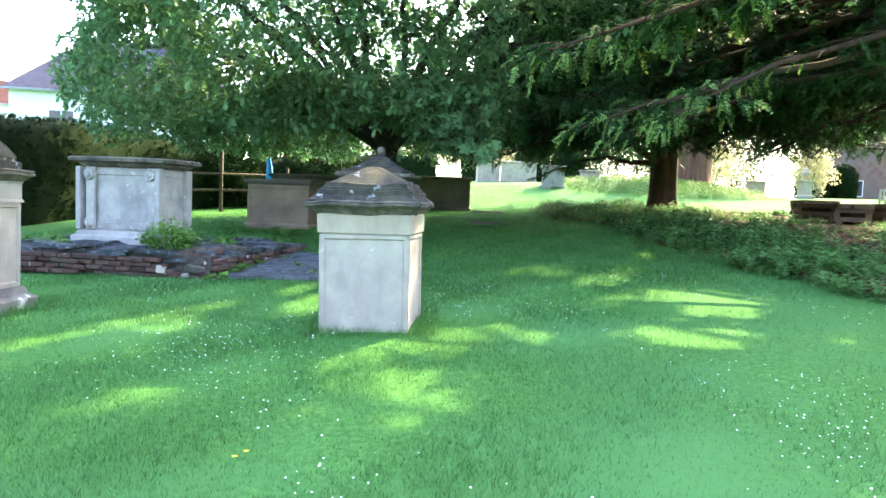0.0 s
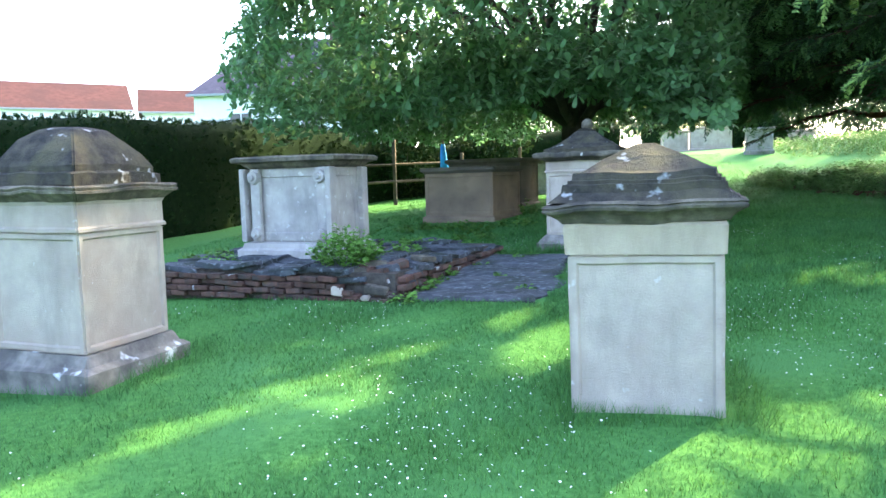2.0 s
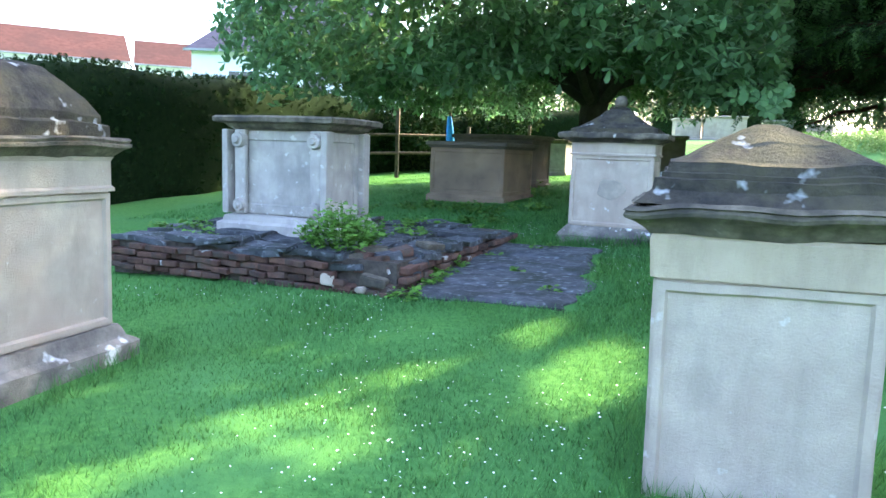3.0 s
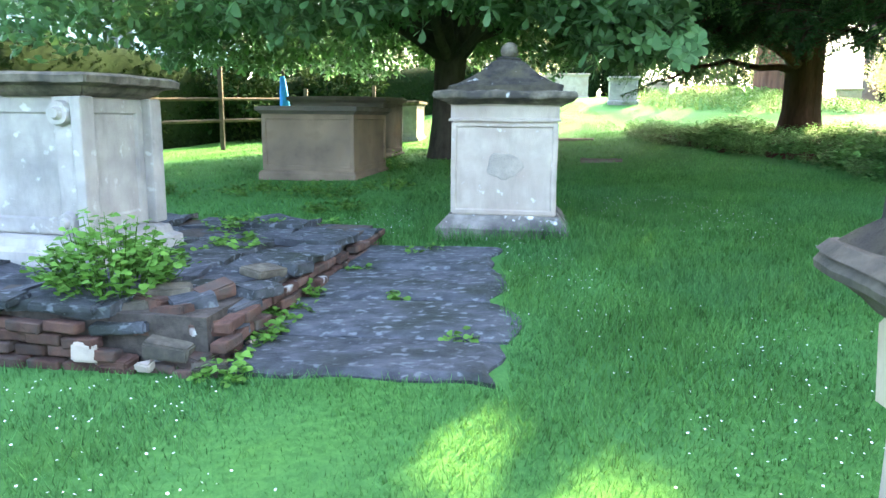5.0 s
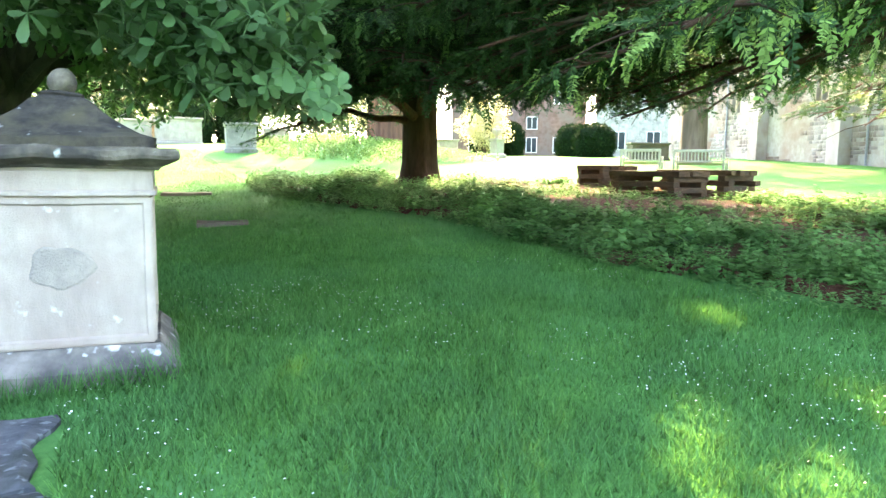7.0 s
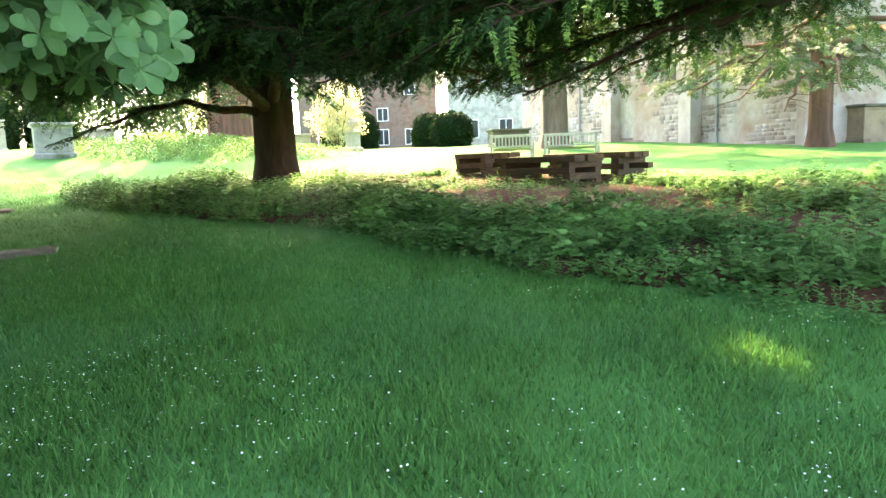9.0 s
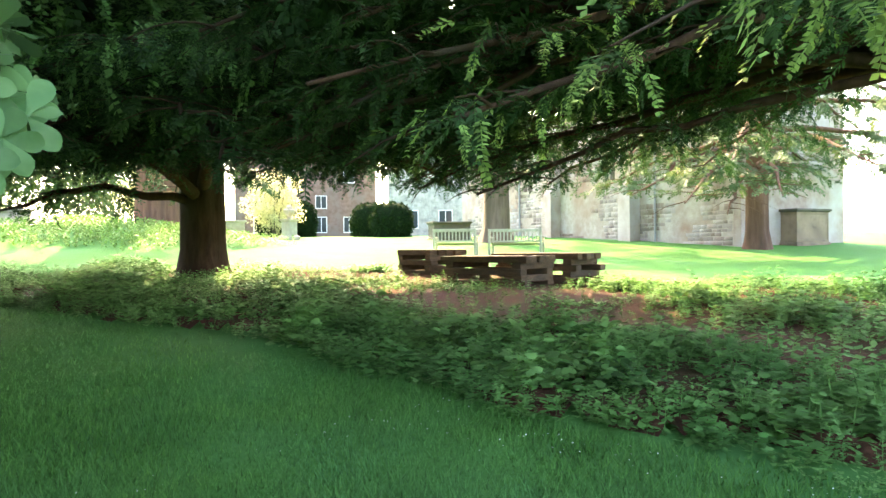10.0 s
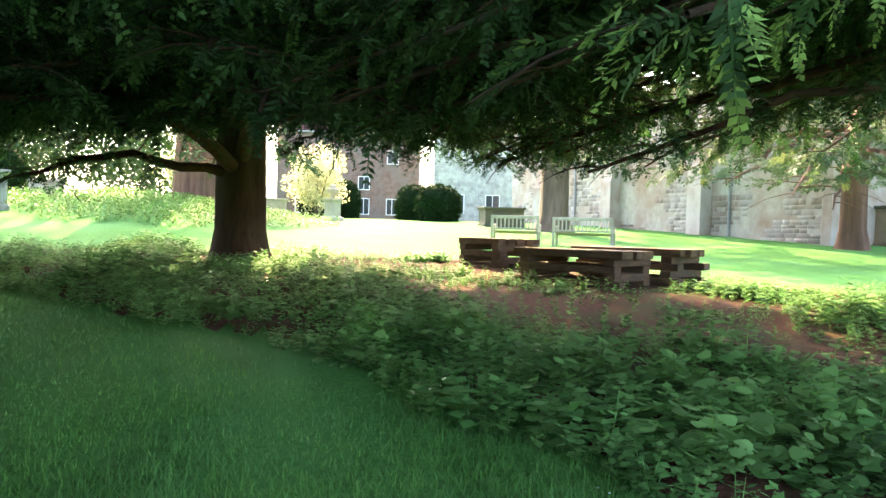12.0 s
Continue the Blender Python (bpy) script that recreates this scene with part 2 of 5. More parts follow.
def box_bm(x0, x1, y0, y1, z0, z1, bev=0.0, bm=None):
    own = bm is None
    bm = bm or bmesh.new()
    r = bmesh.ops.create_cube(bm, size=1.0, matrix=Matrix.Translation(((x0 + x1) / 2, (y0 + y1) / 2, (z0 + z1) / 2)) @ Matrix.Diagonal((x1 - x0, y1 - y0, z1 - z0, 1)))
    if bev and own:
        bmesh.ops.bevel(bm, geom=bm.edges[:], offset=bev, segments=2, affect="EDGES", profile=0.6)
    return bm


def rough_up(bm, amount, scale=6.0, seed=0.0):
    for v in bm.verts:
        v.co += noise.noise_vector(v.co * scale + Vector((seed, seed * 2, seed * 3))) * amount
    return bm


def loft(rings, n=6, wear=0.006, seed=0.0, bev=0.012):
    """A square stone turned from rings (half width x, half width y, z), closed at both ends, with worn faces."""
    bm = bmesh.new()
    loops = []
    for hx, hy, z in rings:
        ring = []
        c = [(-hx, -hy), (hx, -hy), (hx, hy), (-hx, hy)]
        for i in range(4):
            (ax, ay), (bx, by) = c[i], c[(i + 1) % 4]
            for j in range(n):
                f = j / n
                ring.append(bm.verts.new((ax + (bx - ax) * f, ay + (by - ay) * f, z)))
        loops.append(ring)
    m = 4 * n
    for a, b in zip(loops, loops[1:]):
        for i in range(m):
            bm.faces.new((a[i], a[(i + 1) % m], b[(i + 1) % m], b[i]))
    bm.faces.new(loops[0][::-1]); bm.faces.new(loops[-1])
    corner = [e for e in bm.edges if any(abs(abs(e.verts[0].co.x) - r[0]) < 1e-6 and abs(abs(e.verts[0].co.y) - r[1]) < 1e-6 for r in rings) and abs(e.verts[0].co.z - e.verts[1].co.z) > 1e-4]
    if bev and corner:
        bmesh.ops.bevel(bm, geom=corner, offset=bev, segments=2, affect="EDGES")
    return rough_up(bm, wear, 5.0, seed)


def ball_bm(r, z, n=12, flat=1.0):
    bm = bmesh.new()
    bmesh.ops.create_uvsphere(bm, u_segments=n, v_segments=n // 2 + 2, radius=r, matrix=Matrix.Translation((0, 0, z)) @ Matrix.Diagonal((1, 1, flat, 1)))
    return bm


def tube(path, radii, sides=8, wob=0.0, seed=0, flute=0.0, nf=7):
    """Vertices and quads of a tapered, uneven tube along path."""
    rs = np.random.RandomState(seed)
    P = np.asarray(path, float)
    T = np.gradient(P, axis=0); T /= np.linalg.norm(T, axis=1)[:, None] + 1e-9
    V = []
    ph = rs.rand() * 6.28
    for i, (p, t, r) in enumerate(zip(P, T, radii)):
        ref = np.array([1.0, 0, 0]) if abs(t[2]) > 0.7 else np.array([0, 0, 1.0])
        a = np.cross(t, ref); a /= np.linalg.norm(a); b = np.cross(t, a)
        th = np.arange(sides) / sides * 2 * np.pi
        rr = r * (1 + flute * np.sin(nf * th + ph + 0.3 * i) + flute * 0.6 * np.sin((nf * 2 - 3) * th + 2 * ph) + wob * (rs.rand(sides) - 0.5))
        V.append(p + np.outer(np.cos(th) * rr, a) + np.outer(np.sin(th) * rr, b))
    n = len(P)
    i, j = np.meshgrid(np.arange(n - 1), np.arange(sides), indexing="ij")
    j2 = (j + 1) % sides
    F = np.stack([i * sides + j, i * sides + j2, (i + 1) * sides + j2, (i + 1) * sides + j], -1).reshape(-1, 4)
    return np.concatenate(V), F


def merge(chunks):
    V, F, k = [], [], 0
    for v, f in chunks:
        V.append(v); F.append(np.asarray(f) + k); k += len(v)
    return np.concatenate(V), np.concatenate(F)


def frames_from(D, roll, up=(0, 0, 1.0)):
    """Rotation matrices whose x axis runs along D, turned about it by roll."""
    D = D / (np.linalg.norm(D, axis=1)[:, None] + 1e-9)
    upv = np.broadcast_to(np.array(up, float), D.shape).copy()
    bad = np.abs((D * upv).sum(1)) > 0.97
    upv[bad] = (1.0, 0, 0)
    Y = np.cross(upv, D); Y /= np.linalg.norm(Y, axis=1)[:, None] + 1e-9
    Z = np.cross(D, Y)
    c, s = np.cos(roll)[:, None], np.sin(roll)[:, None]
    return np.stack([D, c * Y + s * Z, -s * Y + c * Z], -1)


def scatter(tv, tf, R, S, T):
    """Copies of a small template, turned by R, sized by S, moved to T."""
    tv = np.asarray(tv, float)
    V = np.einsum("nij,kj->nki", R, tv) * S[:, None, None] + T[:, None, :]
    F = np.asarray(tf)[None] + (np.arange(len(T)) * len(tv))[:, None, None]
    return V.reshape(-1, 3), F.reshape(-1, np.asarray(tf).shape[1])


def diamond(p, d, nrm, l, w):
    p, d, nrm = np.array(p, float), np.array(d, float), np.array(nrm, float)
    return [p, p + d * l * 0.45 + nrm * w / 2, p + d * l, p + d * l * 0.45 - nrm * w / 2]


def spray(seed, pairs=11, droop=0.25, shoot=0.36, width=0.07):
    """A flat conifer spray of unit length along x: twig and side shoots."""
    rs = np.random.RandomState(seed)
    V = []
    V += diamond((0, 0, 0), (0.98, 0, -droop * 0.6), (0, 1, 0), 1.0, 0.03)
    for i in range(pairs):
        f = 0.08 + 0.9 * i / pairs
        for sgn in (-1, 1):
            a = sgn * radians(rs.uniform(35, 65))
            d = np.array([math.cos(a), math.sin(a), rs.uniform(-0.45, 0.15)]); d /= np.linalg.norm(d)
            nn = np.cross(d, (rs.uniform(-0.5, 0.5), rs.uniform(-0.5, 0.5), 1.0)); nn /= np.linalg.norm(nn)
            l = shoot * (1.05 - 0.65 * f) * rs.uniform(0.7, 1.25)
            V += diamond((f, 0, -droop * f * f), d, nn, l, width * rs.uniform(0.8, 1.3))
    V = np.array(V)
    return V, np.arange(len(V)).reshape(-1, 4)


WALK = [(-0.3, 1.0), (-1.0, 3.0), (-1.9, 5.8), (-1.75, 7.3), (-1.2, 9.4), (-0.3, 11.3), (1.3, 14.0)]


def walk_distance(x, y):
    x, y = np.asarray(x, float), np.asarray(y, float)
    best = np.full(x.shape, 1e9)
    for (ax, ay), (bx, by) in zip(WALK, WALK[1:]):
        f = np.clip(((x - ax) * (bx - ax) + (y - ay) * (by - ay)) / ((bx - ax) ** 2 + (by - ay) ** 2), 0, 1)
        best = np.minimum(best, np.hypot(x - ax - f * (bx - ax), y - ay - f * (by - ay)))
    return best


# gaps in the tree crowns through which the sun falls on the lawn: ground point and half width
CROWN_GAPS = [(1.2, 10.7, 0.1), (1.65, 11.2, 0.06), (1.7, 10.35, 0.05), (2.2, 9.9, 0.2), (3.4, 8.2, 0.42), (2.9, 8.6, 0.3), (2.0, 6.5, 0.3), (2.5, 6.4, 0.25), (2.0, 8.4, 0.15), (0.2, 6.4, 0.26), (0.8, 6.3, 0.16), (-1.5, 7.9, 0.16), (-1.3, 8.6, 0.1),
              (-1.85, 9.1, 0.11), (-3.0, 7.2, 0.13), (-2.6, 6.8, 0.08), (-3.6, 6.2, 0.13), (-0.7, 5.9, 0.24), (-2.1, 4.6, 0.16), (-0.5, 4.9, 0.24), (-0.6, 4.4, 0.2), (-0.2, 4.4, 0.16), (-2.5, 8.0, 0.05), (-3.9, 5.2, 0.1), (2.9, 11.0, 0.16), (3.6, 12.65, 0.18),
              (8.9, 21.6, 0.15), (7.5, 18.4, 0.08), (11.8, 17.6, 0.5), (13.2, 17.9, 0.7), (14.4, 18.2, 0.7)]


def in_gap(P, pad=0.0):
    d = np.array(sd)
    out = np.zeros(len(P), bool)
    for x, y, r in CROWN_GAPS:
        q = P - np.array([x, y, gz(x, y)])
        out |= np.linalg.norm(q - np.outer(q @ d, d), axis=1) < r + pad
    return out


# ---- ground ----
def axis_steps(lo, a, b, hi, fine):
    out = list(a - np.geomspace(a - lo, fine, 34))
    out += list(np.arange(a, b, fine)) + list(b + np.geomspace(fine, hi - b, 34))
    return np.array(out)


def build_ground():
    xs, ys = axis_steps(-900, -14, 20, 900, 0.3), axis_steps(-900, 0, 36, 900, 0.3)
    X, Y = np.meshgrid(xs, ys)
    Z = ground_z(X, Y) + 0.012 * np.sin(X * 1.7 + 0.6 * Y) * np.cos(Y * 1.3 - 0.4 * X) + 0.008 * np.sin(3.1 * X - 2.3 * Y)
    # tussocky bank round the great redwood
    Z += 0.35 * np.exp(-(((X - 13.5) / 5.0) ** 2 + ((Y - 43.0) / 4.5) ** 2))
    n, k = len(xs), len(ys)
    i, j = np.meshgrid(np.arange(k - 1), np.arange(n - 1), indexing="ij")
    F = np.stack([i * n + j, i * n + j + 1, (i + 1) * n + j + 1, (i + 1) * n + j], -1).reshape(-1, 4)
    me = mesh_np("ground", np.stack([X, Y, Z], -1).reshape(-1, 3), F, GRASS)
    me.polygons.foreach_set("use_smooth", np.ones(len(me.polygons), bool))
    tagged(new("ground", me), "mown green churchyard lawn sprinkled with daisies", "ground", kind="structure")


build_ground()
BED = [(5.6, 8.0), (4.95, 11.8), (4.5, 14.8), (4.8, 16.0), (5.05, 19.3), (4.4, 22.4), (3.7, 27.5), (4.6, 31.5), (8.0, 31.0), (11.6, 27.0), (13.6, 23.5), (14.2, 18.4), (15.5, 13.5), (16.0, 8.0)]


def inside(poly, x, y):
    x, y = np.asarray(x), np.asarray(y)
    r = np.zeros(x.shape, bool)
    for (ax, ay), (bx, by) in zip(poly, poly[1:] + poly[:1]):
        hit = ((ay > y) != (by > y)) & (x < (bx - ax) * (y - ay) / (by - ay + 1e-12) + ax)
        r ^= hit
    return r


def build_bed():
    st = 0.2
    xs, ys = np.arange(3, 16.5, st), np.arange(7.5, 32, st)
    X, Y = np.meshgrid(xs, ys)
    d = 0.25 * np.sin(X * 2.3 + Y) + 0.2 * np.sin(Y * 3.7)
    ok = inside(BED, X + d * 0.6, Y + d * 0.4)
    Z = ground_z(X, Y) + 0.02 + 0.05 * np.sin(X * 1.1) * np.sin(Y * 0.9) + 0.06 + 0.02 * np.random.RandomState(3).rand(*X.shape)
    n = len(xs)
    cell = ok[:-1, :-1] & ok[1:, :-1] & ok[:-1, 1:] & ok[1:, 1:]
    i, j = np.nonzero(cell)
    F = np.stack([i * n + j, i * n + j + 1, (i + 1) * n + j + 1, (i + 1) * n + j], -1)
    edge = ~(ok & np.roll(ok, 1, 0) & np.roll(ok, -1, 0) & np.roll(ok, 1, 1) & np.roll(ok, -1, 1))
    Z = np.where(edge, ground_z(X, Y) - 0.03, Z)
    me = mesh_np("flower_bed_soil", np.stack([X, Y, Z], -1).reshape(-1, 3), F, MULCH)
    me.polygons.foreach_set("use_smooth", np.ones(len(me.polygons), bool))
    tagged(new("flower_bed_soil", me), "reddish-brown bark mulch bed under the yew trees", "mulch bed", kind="structure")


build_bed()


# ---- tombs ----
def panel_die(hx, hy, z0, z1, material, parent, inset=0.07, seed=0.0, name="die"):
    """The block of a pedestal tomb, each face with a sunk panel."""
    bm = bmesh.new()
    bmesh.ops.create_cube(bm, size=1.0, matrix=Matrix.Translation((0, 0, (z0 + z1) / 2)) @ Matrix.Diagonal((2 * hx, 2 * hy, z1 - z0, 1)))
    bm.normal_update()
    faces = [f for f in bm.faces if abs(f.normal.z) < 0.5]
    bmesh.ops.inset_individual(bm, faces=faces, thickness=inset)
    r = bmesh.ops.inset_individual(bm, faces=faces, thickness=0.018, depth=-0.02)
    edges = [e for e in bm.edges if abs(abs(e.verts[0].co.x) - hx) < 1e-5 and abs(abs(e.verts[1].co.x) - hx) < 1e-5 and abs(abs(e.verts[0].co.y) - hy) < 1e-5 and abs(abs(e.verts[1].co.y) - hy) < 1e-5]
    bmesh.ops.bevel(bm, geom=edges, offset=0.014, segments=2, affect="EDGES")
    bmesh.ops.subdivide_edges(bm, edges=[e for e in bm.edges if e.calc_length() > 0.25], cuts=4, use_grid_fill=True)
    rough_up(bm, 0.006, 4.0, seed)
    return part(name, bm, material, parent)


def pedestal_tomb(label, x, y, rz, rx, ry, base, die, frieze, cornice, cap, finial=None, seed=1.0, z=None, mats=(None,) * 5):
    mb, md, mf, mc, mt = [a or b for a, b in zip(mats, (STONE_BASE, STONE_PALE, STONE_PALE, STONE_CORNICE, STONE_CAP))]
    t = new("pedestal_tomb"); t.empty_display_size = 0.2
    t.matrix_world = pose(x, y, (gz(x, y) if z is None else z), rx, ry, rz)
    if base: part("base", loft(base, 8, 0.012, seed), mb, t, "lichen-spotted base course")
    panel_die(*die, md, t, seed=seed)
    part("frieze", loft(frieze, 8, 0.005, seed + 1), mf, t)
    part("cornice", loft(cornice, 16, 0.022, seed + 2), mc, t, "moulded and weathered cornice slab")
    part("cap", loft(cap, 14, 0.022, seed + 3), mt, t, "dark lichen-blotched stone cap")
    if finial:
        bm = ball_bm(finial[0], finial[1], 16)
        part("finial", rough_up(bm, 0.008, 8.0, seed), STONE_CORNICE, t, "round stone ball finial", True)
    return tagged(t, label, "tomb")


def spalled_patch(tomb, y, z, w, h, material, seed, label):
    """A shallow scar on the front face of a tomb, with a ragged outline."""
    rs = random.Random(seed)
    bm = bmesh.new()
    n = 26
    rim = []
    for i in range(n):
        a = 2 * math.pi * i / n
        q = 1 + 0.35 * noise.noise(Vector((math.cos(a) * 1.6, math.sin(a) * 1.6, seed))) + rs.uniform(-0.03, 0.03)
        rim.append(bm.verts.new((math.cos(a) * w * q, y, z + math.sin(a) * h * q)))
    inner = [bm.verts.new((v.co.x * 0.9, y - 0.005, z + (v.co.z - z) * 0.9)) for v in rim]
    for i in range(n):
        bm.faces.new((rim[i], rim[(i + 1) % n], inner[(i + 1) % n], inner[i]))
    bm.faces.new(inner)
    part("spalled_patch", bm, material, tomb, label)


def ring(pairs, d=0.0):
    return [(h, h + d, z) for h, z in pairs]


# tomb with a stepped pyramid cap, beside the path
pedestal_tomb("pale sandstone pedestal tomb with a dark stepped pyramid cap", -0.68, 7.06, -6, 0, -1.0,
              None, (0.43, 0.43, -0.12, 0.92), ring([(0.445, 0.92), (0.45, 1.08), (0.44, 1.10)]),
              ring([(0.455, 1.10), (0.475, 1.125), (0.505, 1.15), (0.545, 1.17), (0.55, 1.185), (0.54, 1.20), (0.55, 1.205), (0.53, 1.224)]),
              ring([(0.52, 1.222), (0.485, 1.25), (0.455, 1.275), (0.45, 1.32), (0.425, 1.325), (0.425, 1.345), (0.405, 1.35), (0.40, 1.39), (0.36, 1.40), (0.25, 1.46), (0.24, 1.468), (0.10, 1.535), (0.05, 1.55)]), seed=1.0, mats=(None, None, STONE_WARM, None, None))
# tomb with a domed cap, near the hedge
pedestal_tomb("tall sandstone pedestal tomb with a lichened domed cap", -5.17, 7.46, -6, 0, 0.6,
              ring([(0.575, -0.15), (0.58, 0.15), (0.555, 0.17), (0.52, 0.19), (0.49, 0.25), (0.48, 0.27)]), (0.455, 0.455, 0.27, 1.20),
              ring([(0.475, 1.20), (0.475, 1.225), (0.46, 1.24), (0.46, 1.40), (0.475, 1.43)]),
              ring([(0.48, 1.43), (0.505, 1.45), (0.53, 1.475), (0.56, 1.495), (0.562, 1.515), (0.55, 1.52), (0.56, 1.54), (0.55, 1.55)]),
              ring([(0.46, 1.545), (0.46, 1.64), (0.42, 1.655), (0.42, 1.70), (0.36, 1.80), (0.27, 1.91), (0.18, 1.985), (0.10, 2.01), (0.03, 2.02)]), seed=5.0)
# tomb with an ogee cap and ball, beyond the ledger stones
ogee_tomb = pedestal_tomb("pale sandstone pedestal tomb with ogee cap and ball finial", -1.29, 14.16, -8, 0, 0,
              ring([(0.69, -0.15), (0.69, 0.08), (0.66, 0.11), (0.585, 0.19), (0.57, 0.21)]), (0.55, 0.55, 0.21, 1.18),
              ring([(0.575, 1.18), (0.575, 1.20), (0.555, 1.215), (0.555, 1.33), (0.57, 1.35)]),
              ring([(0.58, 1.35), (0.60, 1.37), (0.66, 1.39), (0.71, 1.41), (0.72, 1.43), (0.72, 1.465), (0.70, 1.48)]),
              ring([(0.57, 1.476), (0.575, 1.54), (0.48, 1.575), (0.36, 1.64), (0.25, 1.72), (0.17, 1.79), (0.12, 1.825), (0.13, 1.84), (0.09, 1.86)]), (0.095, 1.925), seed=9.0)


spalled_patch(ogee_tomb, -0.530, 0.72, 0.2, 0.13, STONE_SCAR, 5.0, "dull grey flaked patch in the panel")


def chest_tomb(label, x, y, rz, hx, hy, h, material, top=None, seed=1.0, z=None, over=0.09):
    t = empty("chest_tomb", x, y, gz(x, y) if z is None else z, rz)
    part("base", loft([(hx + 0.06, hy + 0.06, -0.2), (hx + 0.06, hy + 0.06, 0.07), (hx + 0.02, hy + 0.02, 0.12)], 8, 0.012, seed), material, t)
    panel_die(hx, hy, 0.12, h - 0.14, material, t, 0.12, seed, "chest")
    part("ledger_slab", loft([(hx + 0.02, hy + 0.02, h - 0.14), (hx + over * 0.6, hy + over * 0.6, h - 0.10), (hx + over, hy + over, h - 0.08), (hx + over, hy + over, h - 0.015), (hx + over - 0.02, hy + over - 0.02, h)], 12, 0.012, seed + 4), top or material, t, "weathered top slab")
    return tagged(t, label, "tomb")


chest_tomb("brown sandstone chest tomb under the magnolia", -4.28, 20.05, -14, 0.90, 0.88, 1.28, STONE_BROWN, STONE_DARK, 3.0)
chest_tomb("dark brown long chest tomb behind another", -4.4, 24.0, -14, 1.15, 0.75, 1.42, STONE_DARK, STONE_DARK, 4.0)
chest_tomb("plain grey chest tomb on the lawn", -3.5, 29.6, -6, 0.66, 0.85, 1.22, STONE_GREY, STONE_CORNICE, 6.0)
chest_tomb("dark weathered chest tomb on the lawn", 0.0, 29.5, -3, 1.02, 0.7, 1.34, STONE_DARK, STONE_CORNICE, 7.0)
for i, (x, y, hx, h, mt) in enumerate([(2.9, 49.8, 0.75, 1.3, STONE_PALE), (5.0, 49.6, 1.2, 1.4, STONE_PALE), (5.84, 39.0, 0.6, 1.15, STONE_GREY), (9.0, 44.6, 0.6, 0.8, STONE_PALE), (20.5, 47.4, 0.6, 1.1, STONE_PALE), (27.9, 37.9, 1.0, 0.95, STONE_DARK)]):
    chest_tomb("far pale chest tomb on the lawn" if mt is not STONE_DARK else "dark table tomb beside the church wall", x, y, 5 - 7 * i, hx, 0.6, h, mt, mt, 11.0 + i)


chest_tomb("large pale chest tomb with dark slab near the church", 32.4, 21.7, -20, 1.0, 0.6, 1.5, STONE_BROWN, STONE_DARK, 21.0)
urn = empty("urn_monument", 22.4, 44.7, gz(22.4, 44.7), 10)
part("pedestal", loft([(0.42, 0.42, -0.2), (0.42, 0.42, 0.2), (0.3, 0.3, 0.28), (0.3, 0.3, 1.0), (0.38, 0.38, 1.08), (0.38, 0.38, 1.16)], 4, 0.01), STONE_PALE, urn)
part("urn", loft([(0.12, 0.12, 1.16), (0.1, 0.1, 1.28), (0.24, 0.24, 1.5), (0.26, 0.26, 1.66), (0.14, 0.14, 1.76), (0.16, 0.16, 1.82), (0.04, 0.04, 1.95)], 4, 0.004, 1.0, 0.05), STONE_PALE, urn, "carved stone urn")
tagged(urn, "pale stone urn on a square pedestal across the lawn", "monument")


def baroque_tomb():
    x, y, z = -5.085, 11.80, 0.0
    t = empty("chest_tomb", x, y, gz(-4.6, 11.2) + 0.38, -10)
    hx, hy, h = 0.69, 0.44, 1.34
    part("base", loft([(hx + 0.12, hy + 0.12, -0.03), (hx + 0.12, hy + 0.12, 0.07), (hx + 0.07, hy + 0.07, 0.10), (hx + 0.05, hy + 0.05, 0.16), (hx - 0.02, hy - 0.02, 0.18)], 10, 0.01, 2.0), STONE_GREY, t)
    panel_die(hx - 0.06, hy - 0.06, 0.18, h - 0.16, STONE_GREY, t, 0.16, 2.0, "chest")
    part("ledger_slab", loft([(hx - 0.03, hy - 0.03, h - 0.16), (hx + 0.02, hy + 0.02, h - 0.13), (hx + 0.05, hy + 0.05, h - 0.09), (hx + 0.14, hy + 0.14, h - 0.07), (hx + 0.15, hy + 0.15, h - 0.02), (hx + 0.12, hy + 0.12, h)], 14, 0.012, 8.0), STONE_CORNICE, t, "moulded weathered top slab")
    for sx in (-1, 1):
        # scrolled corner consoles and end pilasters
        cx = sx * (hx - 0.16)
        bm = box_bm(cx - 0.075, cx + 0.075, -hy - 0.015, -hy + 0.05, 0.18, h - 0.16, 0.02)
        part("pilaster", rough_up(bm, 0.006, 6.0, sx), STONE_GREY, t)
        for zz, r in ((h - 0.28, 0.10), (0.29, 0.085)):
            bm = bmesh.new()
            bmesh.ops.create_cone(bm, cap_ends=True, segments=18, radius1=r, radius2=r * 0.8, depth=0.08, matrix=Matrix.Translation((cx, -hy - 0.03, zz)) @ Matrix.Rotation(radians(90), 4, "X"))
            bmesh.ops.create_cone(bm, cap_ends=True, segments=14, radius1=r * 0.55, radius2=r * 0.35, depth=0.05, matrix=Matrix.Translation((cx, -hy - 0.08, zz)) @ Matrix.Rotation(radians(90), 4, "X"))
            part("scroll", rough_up(bm, 0.008, 14.0, zz), STONE_GREY, t, "carved rosette scroll")
        for sy in (-1, 1):
            bm = box_bm(sx * hx - 0.07, sx * hx + 0.015, sy * (hy - 0.02) - 0.08, sy * (hy - 0.02) + 0.08, 0.18, h - 0.16, 0.02)
            part("pilaster", rough_up(bm, 0.006, 6.0, sx + sy), STONE_GREY, t)
    tagged(t, "grey sandstone chest tomb with carved scrolls on a brick plinth", "tomb")


baroque_tomb()


# ---- brick plinth round the baroque tomb ----
PLINTH_O, PLINTH_RZ = (-3.22, 10.0), -9.0      # the front corner, and the run of the front


